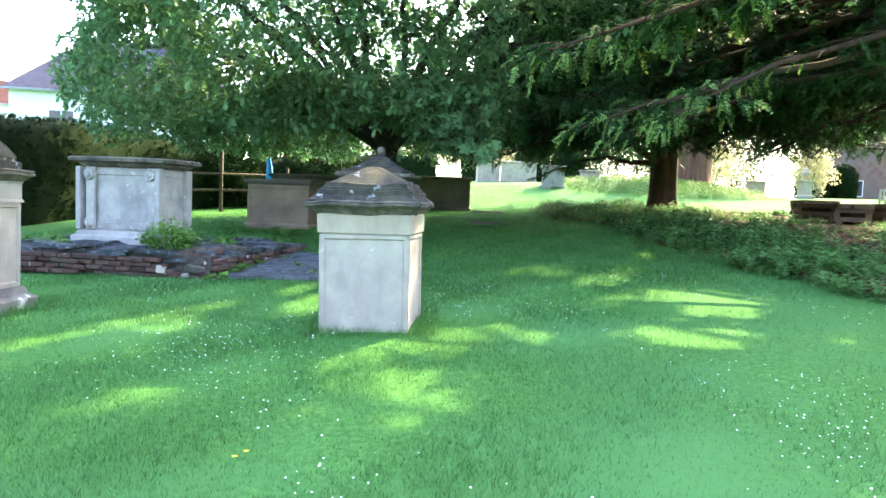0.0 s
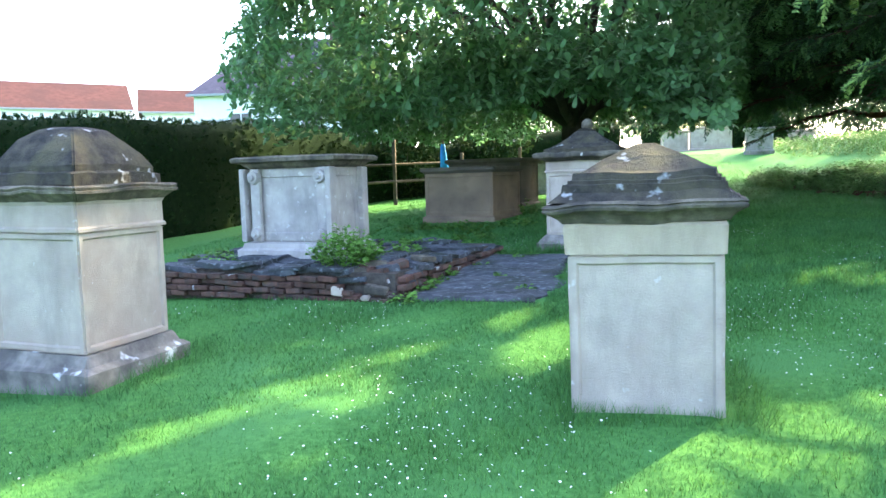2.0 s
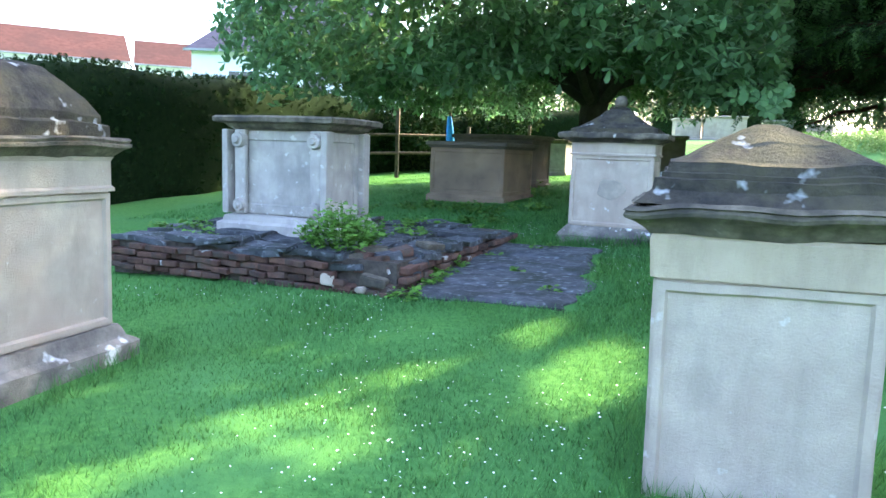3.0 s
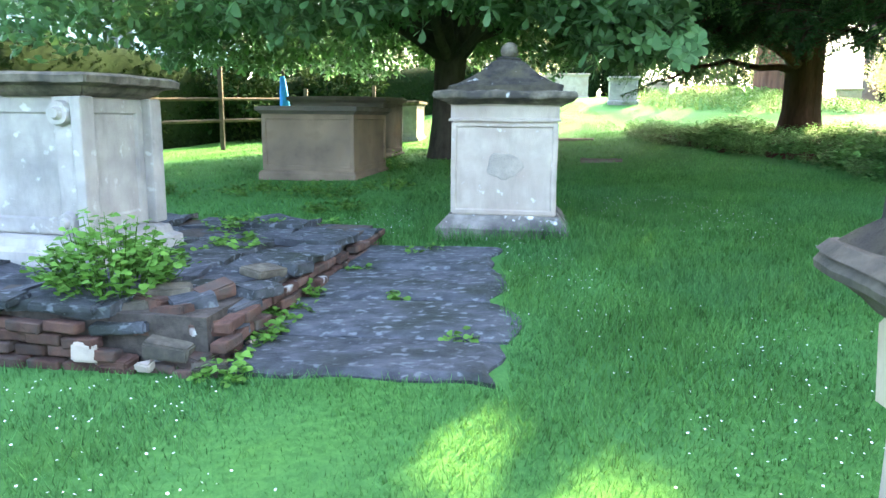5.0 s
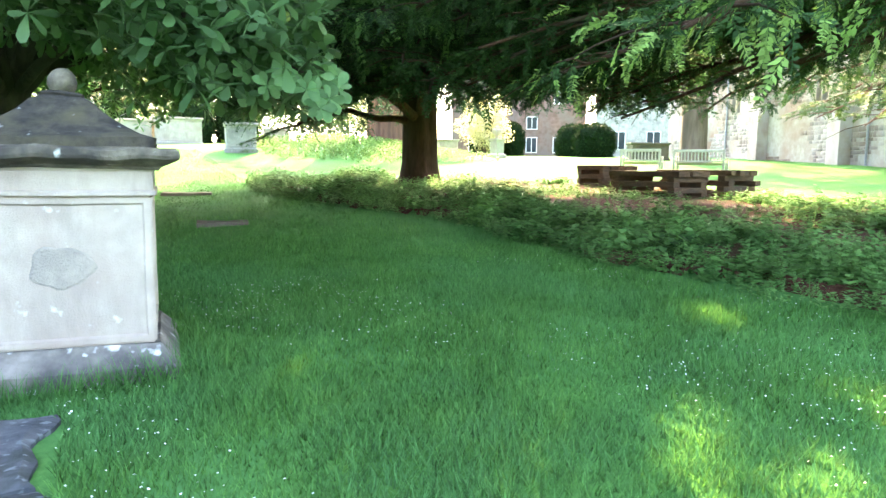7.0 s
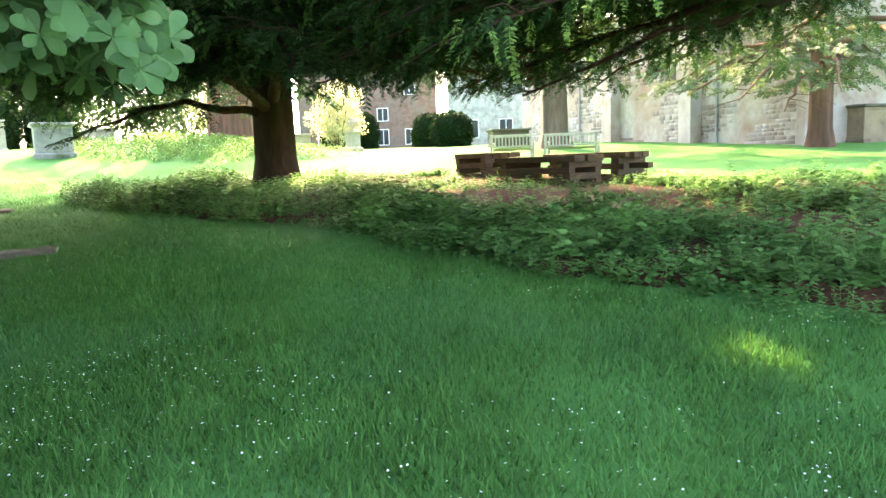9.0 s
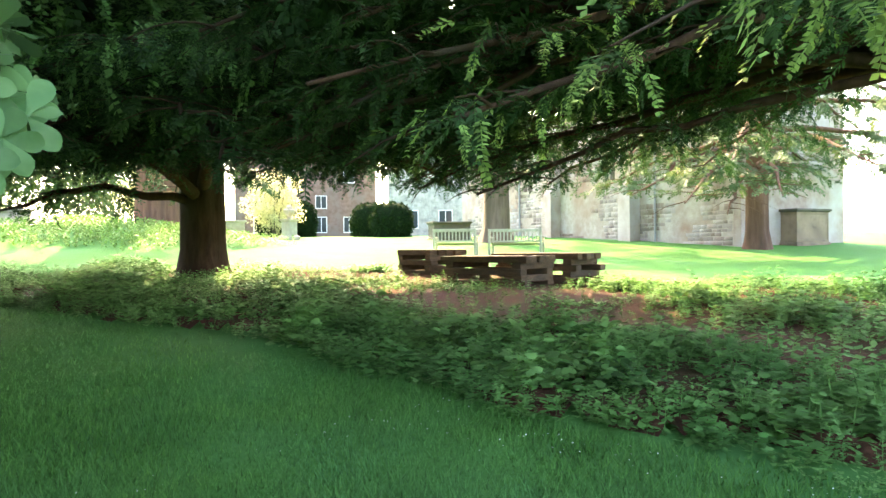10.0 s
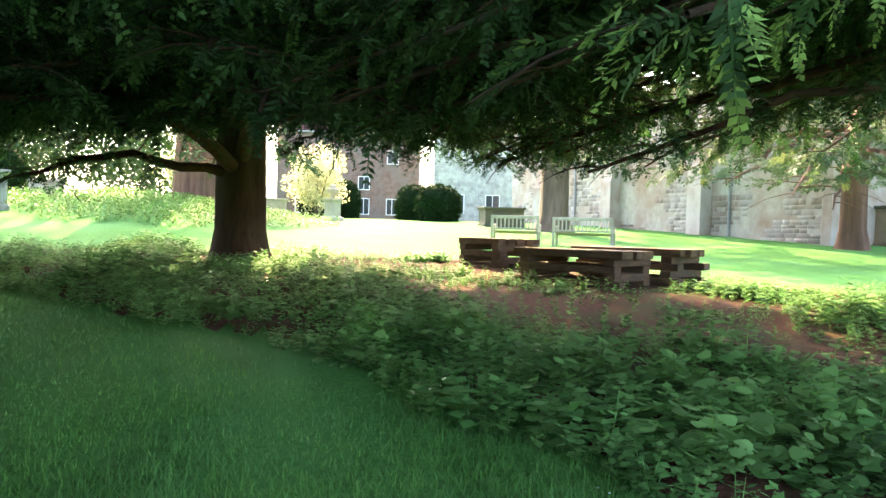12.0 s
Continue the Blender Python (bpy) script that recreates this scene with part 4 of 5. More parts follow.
def magnolia():
    rs = np.random.RandomState(41)
    b = (-2.0, 23.0)
    t = empty("magnolia_tree", *b, gz(*b))
    org = np.array([*b, gz(*b)])
    V, F = tube([(0, 0, -0.2), (0, 0, 0.1), (0.02, 0, 0.8), (0.05, -0.05, 1.6), (0.1, -0.1, 2.3)], [0.52, 0.42, 0.35, 0.33, 0.36], 18, 0.06, 4, 0.05)
    me = mesh_np("trunk", V, F, BARK_GREY); me.polygons.foreach_set("use_smooth", np.ones(len(me.polygons), bool))
    put("trunk", me, t)
    C, RAD = np.array([-2.9, 21.5, 6.9]), np.array([7.4, 8.0, 6.6])
    # limbs
    for k in range(16):
        a = k * 2.39996
        e = C + RAD * np.array([math.cos(a) * 0.75, math.sin(a) * 0.75, rs.uniform(-0.35, 0.75)])
        P = limb_path(org + (0.1, -0.1, 2.1), e, 0.5, 9, 0.18, rs)
        V, F = tube(P - org, np.linspace(0.2 if k < 6 else 0.13, 0.02, 9), 9, 0.1, k)
        me = mesh_np("limb", V, F, BARK_GREY); me.polygons.foreach_set("use_smooth", np.ones(len(me.polygons), bool))
        put("limb", me, t)
    # whorls of leaves on a lumpy shell and within it
    N = 27000
    u = rs.normal(size=(N, 3)); u /= np.linalg.norm(u, axis=1)[:, None]
    lump = 1 + 0.10 * np.sin(u[:, 0] * 9 + 1) * np.sin(u[:, 1] * 8) + 0.08 * np.sin(u[:, 2] * 13 + u[:, 0] * 7)
    depth = 1 - np.abs(rs.normal(0, 0.13, N))
    P = C + RAD * u * (lump * depth)[:, None]
    rr = ((P[:, 0] - C[0]) / RAD[0]) ** 2 + ((P[:, 1] - C[1]) / RAD[1]) ** 2
    under = 2.1 + 0.06 * (P[:, 0] + 8) + 1.3 * np.clip(1 - rr, 0, 1) + 0.3 * np.sin(P[:, 0] * 1.3) * np.sin(P[:, 1] * 1.1)
    drop = (P[:, 2] < under) & (rs.rand(N) > 0.8)
    P[:, 2] = np.where(P[:, 2] < under, under + rs.rand(N) * 1.0, P[:, 2])
    gap = np.sin(P[:, 0] * 1.9 + 1.0) * np.sin(P[:, 2] * 2.1 + P[:, 1]) > 0.86
    ok = (walk_distance(P[:, 0], P[:, 1]) > 1.5) & ~gap & ~drop & ~in_gap(P, 0.14) & ((P[:, 0] < 0.8 + 0.2 * (P[:, 1] - 14.0)) | (P[:, 2] > 6.5))
    P, u = P[ok], u[ok]
    axis = u * np.array([0.7, 0.7, 0.5]) + np.array([0, 0, 0.35]) + rs.normal(0, 0.35, u.shape)
    tufts(t, P, axis, rs, org, "crown")
    # the hanging bough over the lawn
    Q = np.array([0.80, 15.1, 2.5]) + rs.normal(0, 1, (420, 3)) * np.array([0.7, 0.7, 0.36]) + np.array([-0.1, 0.6, 0.5])
    Q = Q[(Q[:, 2] > 2.45) & (Q[:, 0] < 0.75 + 0.18 * (Q[:, 1] - 14.0)) & (walk_distance(Q[:, 0], Q[:, 1]) > 1.0)]
    tufts(t, Q, rs.normal(0, 0.5, Q.shape) + np.array([0.1, -0.6, 0.2]), rs, org, "bough")
    bl = limb_path(org + (0.3, -0.4, 2.3), (0.85, 15.05, 2.65), 1.0, 9, 0.1, rs)
    V, F = tube(bl - org, np.linspace(0.1, 0.01, 9), 8, 0.1, 77)
    put("limb", mesh_np("limb", V, F, BARK_GREY), t)
    # the last whorls, leaf by leaf
    me = mesh_np("leaf", LEAF_V, LEAF_T, LEAF)
    me.polygons.foreach_set("use_smooth", np.ones(len(me.polygons), bool))
    for c in [(1.02, 15.2, 2.62), (1.25, 15.25, 2.56), (1.12, 15.15, 2.46), (1.35, 15.3, 2.66), (0.9, 15.35, 2.72), (1.2, 15.4, 2.78), (0.75, 15.5, 2.66), (0.6, 15.7, 2.8), (0.35, 15.8, 2.75), (1.45, 15.55, 2.8)]:
        ax = Vector((rs.uniform(-0.4, 0.4), -0.8, rs.uniform(-0.1, 0.6))).normalized()
        q = ax.to_track_quat("Z", "Y").to_matrix().to_4x4()
        n = 7
        for i in range(n):
            m = Matrix.Translation(Vector(c) - Vector((0.40, 0.46, 0.1)) - Vector(org)) @ q @ pose(0, 0, 0, 0, 0, 360 / n * i + rs.uniform(-12, 12)) @ pose(0, 0, 0, rs.uniform(-15, 15), rs.uniform(-25, 20), 0) @ Matrix.Scale(rs.uniform(0.12, 0.175), 4)
            put("leaf", me, t, "", m)
    tagged(t, "spreading magnolia tree in full leaf with low boughs", "tree")


def tufts(t, P, axis, rs, org, name, per=6):
    axis = axis / np.linalg.norm(axis, axis=1)[:, None]
    n = len(P)
    A = frames_from(axis, rs.uniform(0, 6.28, n))
    T, D, S = [], [], []
    for i in range(per):
        th = 2 * np.pi * i / per + rs.uniform(-0.3, 0.3, n)
        d = A[:, :, 0] * rs.uniform(0.05, 0.6, n)[:, None] + A[:, :, 1] * np.cos(th)[:, None] + A[:, :, 2] * np.sin(th)[:, None]
        T.append(P); D.append(d); S.append(rs.uniform(0.15, 0.25, n))
    T, D, S = np.concatenate(T), np.concatenate(D), np.concatenate(S)
    V, F = scatter(LEAF4, LEAF4_T, frames_from(D, rs.uniform(-0.5, 0.5, len(T))), S, T - org)
    put(name, mesh_np(name, V, F, LEAF), t)["kind"] = "stuff"


magnolia()


# ---- hedge and topiary ----
def leafy_solid(name, label, V, F, count, leaf, inner, size, seed, kind="", category="hedge", fuzz=0.06):
    """A clipped solid: a core, coloured dark as the shade inside, and a coat of small leaves over its faces."""
    rs = np.random.RandomState(seed)
    V, F = np.asarray(V, float), np.asarray(F)
    c = V.mean(0); c[2] = V[:, 2].min()
    t = new(name); t.matrix_world = Matrix.Translation(c)
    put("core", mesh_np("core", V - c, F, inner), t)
    a, b2, d, e = (V[F[:, i]] for i in range(4))
    area = np.linalg.norm(np.cross(d - a, e - b2), axis=1) / 2
    pick = rs.choice(len(F), count, p=area / area.sum())
    s, r = rs.rand(count, 1), rs.rand(count, 1)
    P = (a[pick] * (1 - s) + b2[pick] * s) * (1 - r) + (e[pick] * (1 - s) + d[pick] * s) * r
    N = np.cross(d - a, e - b2)[pick]; N /= np.linalg.norm(N, axis=1)[:, None] + 1e-9
    P = P + N * rs.uniform(-0.02, fuzz, (count, 1))
    D = N * 0.7 + rs.normal(0, 0.6, P.shape)
    tv, tf = spray(seed, pairs=4, shoot=0.6, width=0.22)
    Vl, Fl = scatter(tv, tf, frames_from(D, rs.uniform(0, 6.28, count)), size * rs.uniform(0.6, 1.3, count), P - c)
    put("foliage", mesh_np("foliage", Vl, Fl, leaf), t)["kind"] = "stuff"
    return tagged(t, label, category, kind=kind)


def hedge():
    pts = [(-14.0, -6.0), (-13.4, 4.0), (-13.0, 12.0), (-11.9, 19.5), (-11.2, 26.0), (-9.6, 30.5), (-5.5, 34.5), (0.0, 39.0)]
    P = []
    for (ax, ay), (bx, by) in zip(pts, pts[1:]):
        n = max(2, int(math.hypot(bx - ax, by - ay) / 0.6))
        P += [(ax + (bx - ax) * i / n, ay + (by - ay) * i / n) for i in range(n)]
    P = np.array(P)
    T = np.gradient(P, axis=0); T /= np.linalg.norm(T, axis=1)[:, None]
    N = np.stack([T[:, 1], -T[:, 0]], 1)
    prof = [(0.0, -0.1), (0.05, 0.6), (-0.02, 1.4), (0.04, 2.2), (-0.04, 2.75), (-0.25, 2.98), (-0.9, 3.05), (-1.5, 2.9), (-1.6, 1.5), (-1.6, -0.1)]
    rs = np.random.RandomState(8)
    rows = []
    for k, (p, nn) in enumerate(zip(P, N)):
        g = gz(*p)
        top = 1.0 + 0.02 * math.sin(k * 0.7) - min(0.35, max(0.0, (p[1] - 27.0) * 0.08))
        rows.append([(p[0] + nn[0] * (o + 0.10 * (rs.rand() - 0.5)), p[1] + nn[1] * (o + 0.10 * (rs.rand() - 0.5)), g + z * top) for o, z in prof])
    V = np.array(rows).reshape(-1, 3)
    m = len(prof)
    i, j = np.meshgrid(np.arange(len(P) - 1), np.arange(m - 1), indexing="ij")
    F = np.stack([i * m + j, i * m + j + 1, (i + 1) * m + j + 1, (i + 1) * m + j], -1).reshape(-1, 4)[:, ::-1]
    leafy_solid("hedge", "tall clipped dark yew hedge along the churchyard edge", V, F, 11500, HEDGE, HEDGE_IN_SHADE, 0.14, 51)


hedge()


def dome(x, y, r, h, seed):
    prof = [(0.86, -0.02), (0.95, 0.2), (1.0, 0.42), (0.97, 0.62), (0.84, 0.8), (0.6, 0.93), (0.3, 0.99), (0.02, 1.0)]
    n = 20
    th = np.arange(n) / n * 2 * np.pi
    V = np.concatenate([np.stack([x + r * a * np.cos(th), y + r * a * np.sin(th), np.full(n, gz(x, y) + h * z)], 1) for a, z in prof])
    i, j = np.meshgrid(np.arange(len(prof) - 1), np.arange(n), indexing="ij")
    j2 = (j + 1) % n
    F = np.stack([i * n + j, i * n + j2, (i + 1) * n + j2, (i + 1) * n + j], -1).reshape(-1, 4)
    o = leafy_solid("topiary_dome", "clipped dark green domed yew topiary on the lawn", V, F, 1100, HEDGE, HEDGE_IN_SHADE, 0.2, seed, category="topiary", fuzz=0.03)
    tagged(o, group="topiary domes")


for k, (x, y, r, h) in enumerate([(31.1, 46.0, 1.35, 2.15), (32.0, 49.2, 1.3, 2.2), (30.1, 54.5, 1.0, 2.5), (27.9, 54.5, 1.2, 1.9), (6.3, 52.6, 1.2, 2.75), (8.9, 52.8, 1.2, 2.5), (2.4, 56.0, 1.2, 2.6)]):
    dome(x, y, r, h, 60 + k)


def shrub(x, y, r, h, n, leaf, seed, label):
    rs = np.random.RandomState(seed)
    t = empty("shrub", x, y, gz(x, y))
    for k in range(6):
        a = k * 1.05
        V, F = tube([(0, 0, -0.05), (math.cos(a) * r * 0.25, math.sin(a) * r * 0.25, h * 0.4), (math.cos(a) * r * 0.5, math.sin(a) * r * 0.5, h * 0.8)], [0.06, 0.04, 0.01], 6)
        put("stem", mesh_np("stem", V, F, BARK_GREY), t)
    u = rs.normal(size=(n, 3)); u /= np.linalg.norm(u, axis=1)[:, None]
    P = u * np.array([r, r, h * 0.52]) * (rs.rand(n) ** 0.4 * (1 + 0.25 * np.sin(u[:, 0] * 5 + u[:, 2] * 7)))[:, None] + np.array([0, 0, h * 0.55])
    V, F = scatter(LEAF4, LEAF4_T, frames_from(rs.normal(size=(n, 3)) + u * 0.6, rs.uniform(0, 6.28, n)), rs.uniform(0.12, 0.26, n) * (1.7 if r > 3 else 1.0), P)
    put("crown", mesh_np("crown", V, F, leaf), t)["kind"] = "stuff"
    tagged(t, label, "shrub")


shrub(26.5, 52.5, 1.8, 4.2, 5000, SHRUB_GOLD, 71, "sunlit golden-leaved shrub beyond the yews")
shrub(21.5, 58.0, 2.6, 5.5, 6000, SHRUB_GOLD, 72, "pale sunlit flowering tree beyond the yews")
shrub(2.5, 66.0, 4.5, 8.0, 7000, SHRUB_GOLD, 73, "pale sunlit tree far across the churchyard")
shrub(12.0, 68.0, 4.5, 9.0, 7000, FAR_LEAF, 74, "green tree far across the churchyard")
shrub(-7.5, 38.5, 2.4, 3.6, 6000, HEDGE, 75, "dark evergreen shrub behind the fence")
shrub(-9.3, 31.0, 1.7, 2.8, 5000, HEDGE, 76, "dark evergreen shrub behind the fence")
shrub(-6.0, 33.0, 1.6, 2.3, 5000, HEDGE, 77, "dark evergreen shrub behind the fence")


# ---- church wall and houses ----
def church_wall():
    a, b = Vector((29.6, 23.4, 0)), Vector((38.8, 46.8, 0))
    d = (b - a); L = d.length; d.normalize()
    rz = math.degrees(math.atan2(d.y, d.x))
    t = new("church_wall"); t.matrix_world = pose(a.x, a.y, 1.7, 0, 0, rz)
    H = 7.5
    # openings: (from, to, bottom, top)
    wins = [(7.6, 8.7, 3.6, 5.6), (15.5, 16.7, 3.6, 5.8)]
    cuts = sorted({0.0, L, *[w[0] for w in wins], *[w[1] for w in wins]})
    bm = bmesh.new()
    for c0, c1 in zip(cuts, cuts[1:]):
        w = [w for w in wins if w[0] == c0]
        for z0, z1 in ([(-0.5, w[0][2]), (w[0][3], H)] if w else [(-0.5, H)]):
            box_bm(c0, c1, -0.7, 0, z0, z1, bm=bm)
    part("wall_core", bm, WALL_JOINT, t)
    rs = random.Random(5)
    # courses of rubble stone proud of the mortar
    chunks = []
    z = 0.0
    while z < 6.5:
        h = rs.uniform(0.14, 0.28)
        x = rs.uniform(0, 0.4)
        while x < L - 0.5:
            w = rs.uniform(0.22, 0.62)
            if not any(o[0] - 0.05 < x + w and x < o[1] + 0.05 and o[2] - 0.05 < z + h and z < o[3] + 0.05 for o in wins) and noise.noise(Vector((x * 0.32, z * 0.55, 3.0))) > 0.0 and rs.random() < 0.9:
                e = 0.018
                p = rs.uniform(0.004, 0.03)
                x0, x1, z0, z1 = x + 0.01, x + w - 0.01, z + 0.01, z + h - 0.01
                v = [(x0, 0, z0), (x1, 0, z0), (x1, 0, z1), (x0, 0, z1), (x0 + e, p, z0 + e), (x1 - e, p, z0 + e), (x1 - e, p, z1 - e), (x0 + e, p, z1 - e)]
                chunks.append((np.array(v), np.array([(4, 5, 6, 7), (0, 1, 5, 4), (1, 2, 6, 5), (2, 3, 7, 6), (3, 0, 4, 7)])))
            x += w
        z += h
    V, F = merge(chunks)
    put("rubble_stones", mesh_np("rubble_stones", V, F, WALL_STONE), t)["kind"] = "stuff"
    for bx in (6.2, 13.0, 20.5):
        o = part("buttress", loft([(0.45, 0.4, -0.5), (0.45, 0.4, 3.2), (0.42, 0.25, 3.7), (0.42, 0.25, 5.4), (0.4, 0.05, 5.9)], 4, 0.02, bx), WALL_STONE, t)
        o.location = (bx, 0.25, 0)
    for w in wins:
        f = part("window", box_bm(w[0] - 0.12, w[1] + 0.12, -0.25, 0.04, w[2] - 0.16, w[2], 0.02), STONE_PALE, t, "stone-framed leaded church window")
        for xx in (w[0], (w[0] + w[1]) / 2 - 0.05, w[1] - 0.1):
            part("mullion", box_bm(xx, xx + 0.1, -0.28, -0.02, w[2], w[3]), STONE_PALE, f)
        part("pane", box_bm(w[0], w[1], -0.36, -0.33, w[2], w[3]), GLASS_DARK, f)
    for px in (4.6, 16.9):
        V, F = tube([(px, 0.1, -0.1), (px, 0.1, 3.0), (px, 0.1, 7.2)], [0.055] * 3, 10)
        put("drainpipe", mesh_np("drainpipe", V, F, PIPE_GREY), t, "grey cast-iron drainpipe")
    bm = box_bm(-0.3, L + 0.3, -6.5, 0.35, 7.5, 7.62)
    part("roof", bm, ROOF_SLATE, t)
    part("wall_return", box_bm(-0.4, 0.0, -6.2, 0.02, -0.5, H), WALL_STONE, t)
    tagged(t, "long pale rubble-stone church wall with patched masonry", "church")


church_wall()


def house(label, x, y, rz, w, d, h, roof_h, wall, roof, wins=(), z=0.0, hip=0.0, chimney=None, over=0.3):
    t = empty("house", x, y, z, rz)
    part("wall", box_bm(0, w, 0, d, -1, h), wall, t)
    bm = bmesh.new()
    o = over
    v = [bm.verts.new(p) for p in ((-o, -o, h), (w + o, -o, h), (w + o, d + o, h), (-o, d + o, h), (hip - (o if not hip else 0), d / 2, h + roof_h), (w - hip + (o if not hip else 0), d / 2, h + roof_h))]
    for f in ((0, 1, 5, 4), (1, 2, 5), (2, 3, 4, 5), (3, 0, 4), (3, 2, 1, 0)):
        bm.faces.new([v[i] for i in f])
    r = part("roof", bm, roof, t)
    part("gutter", box_bm(-o, w + o, -o - 0.12, -o, h - 0.12, h), PIPE_GREY, t)
    if chimney:
        c = part("chimney", box_bm(chimney - 0.45, chimney + 0.45, d / 2 - 0.35, d / 2 + 0.35, h + roof_h - 0.8, h + roof_h + 1.1, 0.03), BRICK_FAR, r)
    for wx, wz, ww, wh in wins:
        f = part("window", box_bm(wx - 0.07, wx + ww + 0.07, -0.06, 0.02, wz - 0.07, wz + wh + 0.07), RENDER_WHITE, t)
        part("pane", box_bm(wx, wx + ww / 2 - 0.03, -0.075, -0.062, wz, wz + wh), GLASS_DARK, f)
        part("pane", box_bm(wx + ww / 2 + 0.03, wx + ww, -0.075, -0.062, wz, wz + wh), GLASS_DARK, f)
    return tagged(t, label, "house")


house("white rendered house with purple-grey slate roof", -23.5, 38.5, 12, 12, 8, 6.6, 3.6, RENDER_WHITE, ROOF_SLATE, [(2.0, 4.2, 1.2, 1.3), (6, 4.2, 1.2, 1.3)], hip=3.0, chimney=7.5)
house("long white house with a red clay tile roof", -51.7, 46.0, 43, 15, 8, 8.1, 2.6, RENDER_WHITE, ROOF_RED, [(3, 5.8, 1.4, 1.3), (10, 5.8, 1.4, 1.3)])
house("small white house with a red tile roof between others", -34.6, 49.3, 35, 5, 6, 7.1, 2.0, RENDER_WHITE, ROOF_RED, [(2, 4.0, 1.2, 1.2)])
house("far red-brick house beyond the churchyard", 39.5, 80.0, -36, 15, 8, 9.5, 3.5, BRICK_FAR, ROOF_RED, [(2, 1, 1.1, 1.6), (5, 1, 1.1, 1.6), (8.5, 1, 1.1, 1.6), (11.5, 1, 1.1, 1.6), (2, 3.6, 1.1, 1.3), (8.5, 3.6, 1.1, 1.3), (5, 6.4, 1.1, 1.3), (11.5, 6.4, 1.1, 1.3)], z=2.6)
house("far white house beyond the churchyard", 42.0, 58.5, -45, 7, 6, 8.0, 3.0, STONE_GREY, ROOF_SLATE, [(1.5, 1, 1.1, 1.5), (4.5, 1, 1.1, 1.5)], z=2.6)
for k, (x, y, r, h, lf) in enumerate([(-9.0, 62.0, 3.2, 6.5, LEAF), (-3.5, 70.0, 4.0, 8.0, SHRUB_GOLD), (7.0, 74.0, 4.2, 8.5, SHRUB_GOLD), (16.5, 76.0, 4.4, 9.0, FAR_LEAF), (26.0, 78.0, 4.2, 8.5, FAR_LEAF), (20.5, 70.0, 4.0, 8.0, FAR_LEAF), (-15.0, 56.0, 3.5, 7.0, LEAF), (34.0, 84.0, 4.0, 8.0, FAR_LEAF)]):
    shrub(x, y, r, h, 4200, lf, 170 + k, "sunlit pale leafy tree at the far churchyard edge" if lf is SHRUB_GOLD else "green leafy tree at the far churchyard edge")


# ---- timber stacks in the bed ----
def timber_stack(x, y, rz, lx, ly, layers, seed):
    rs = random.Random(seed)
    t = empty("timber_stack", x, y, gz(x, y) + 0.02, rz)
    z = 0.0
    for k in range(layers):
        th = 0.125
        along = k % 2 == 0 or k == layers - 1
        n = 2 if k < layers - 1 else 5
        for i in range(n):
            f = (i + 0.5) / n if k == layers - 1 else 0.1 + 0.8 * i
            wd = 0.2
            if along: c, s = (0, (f - 0.5) * ly), (lx + rs.uniform(-0.12, 0.12), wd)
            else: c, s = ((f - 0.5) * lx, 0), (wd, ly + rs.uniform(-0.12, 0.12))
            bm = box_bm(-s[0] / 2, s[0] / 2, -s[1] / 2, s[1] / 2, 0, th, 0.012)
            o = part("timber", rough_up(bm, 0.008, 5.0, seed + i + k), TIMBER, t)
            o.matrix_basis = pose(c[0] + rs.uniform(-0.04, 0.04), c[1] + rs.uniform(-0.03, 0.03), z, 0, 0, rs.uniform(-2.5, 2.5))
        z += th - 0.002
    tagged(t, "stack of crossed weathered brown timbers in the bed", "timber stack", "timber stacks")


timber_stack(11.5, 21.1, 92, 2.1, 1.2, 5, 1)
timber_stack(12.9, 20.9, 92, 2.2, 1.1, 5, 2)
timber_stack(12.3, 23.8, 80, 1.3, 1.1, 5, 3)


def bench(x, y, rz, L):
    t = empty("garden_bench", x, y, gz(x, y), rz)
    part("seat_rail", box_bm(-L / 2, L / 2, -0.22, -0.18, 0.36, 0.43, 0.005), BENCH_WOOD, t)
    part("back_top_rail", box_bm(-L / 2, L / 2, 0.2, 0.25, 0.82, 0.92, 0.01), BENCH_WOOD, t)
    part("back_bottom_rail", box_bm(-L / 2, L / 2, 0.2, 0.24, 0.47, 0.53, 0.005), BENCH_WOOD, t)
    n = int(L / 0.12)
    for i in range(n):
        xx = -L / 2 + L * (i + 0.5) / n
        part("back_slat", box_bm(xx - 0.022, xx + 0.022, 0.21, 0.235, 0.53, 0.82), BENCH_WOOD, t)
    for i in range(5):
        part("seat_slat", box_bm(-L / 2, L / 2, -0.22 + i * 0.085, -0.22 + i * 0.085 + 0.07, 0.43, 0.45), BENCH_WOOD, t)
    for sx in (-1, 1):
        xx = sx * (L / 2 - 0.035)
        part("leg", box_bm(xx - 0.035, xx + 0.035, -0.24, -0.17, -0.03, 0.62, 0.005), BENCH_WOOD, t)
        part("leg", box_bm(xx - 0.035, xx + 0.035, 0.19, 0.26, -0.03, 0.92, 0.005), BENCH_WOOD, t)
        part("armrest", box_bm(xx - 0.04, xx + 0.04, -0.28, 0.2, 0.62, 0.66, 0.008), BENCH_WOOD, t)
    tagged(t, "pale weathered wooden slatted garden bench in the sun", "bench", "benches on the lawn")


bench(18.1, 28.4, 121, 1.5)
bench(19.3, 26.7, 113, 1.85)


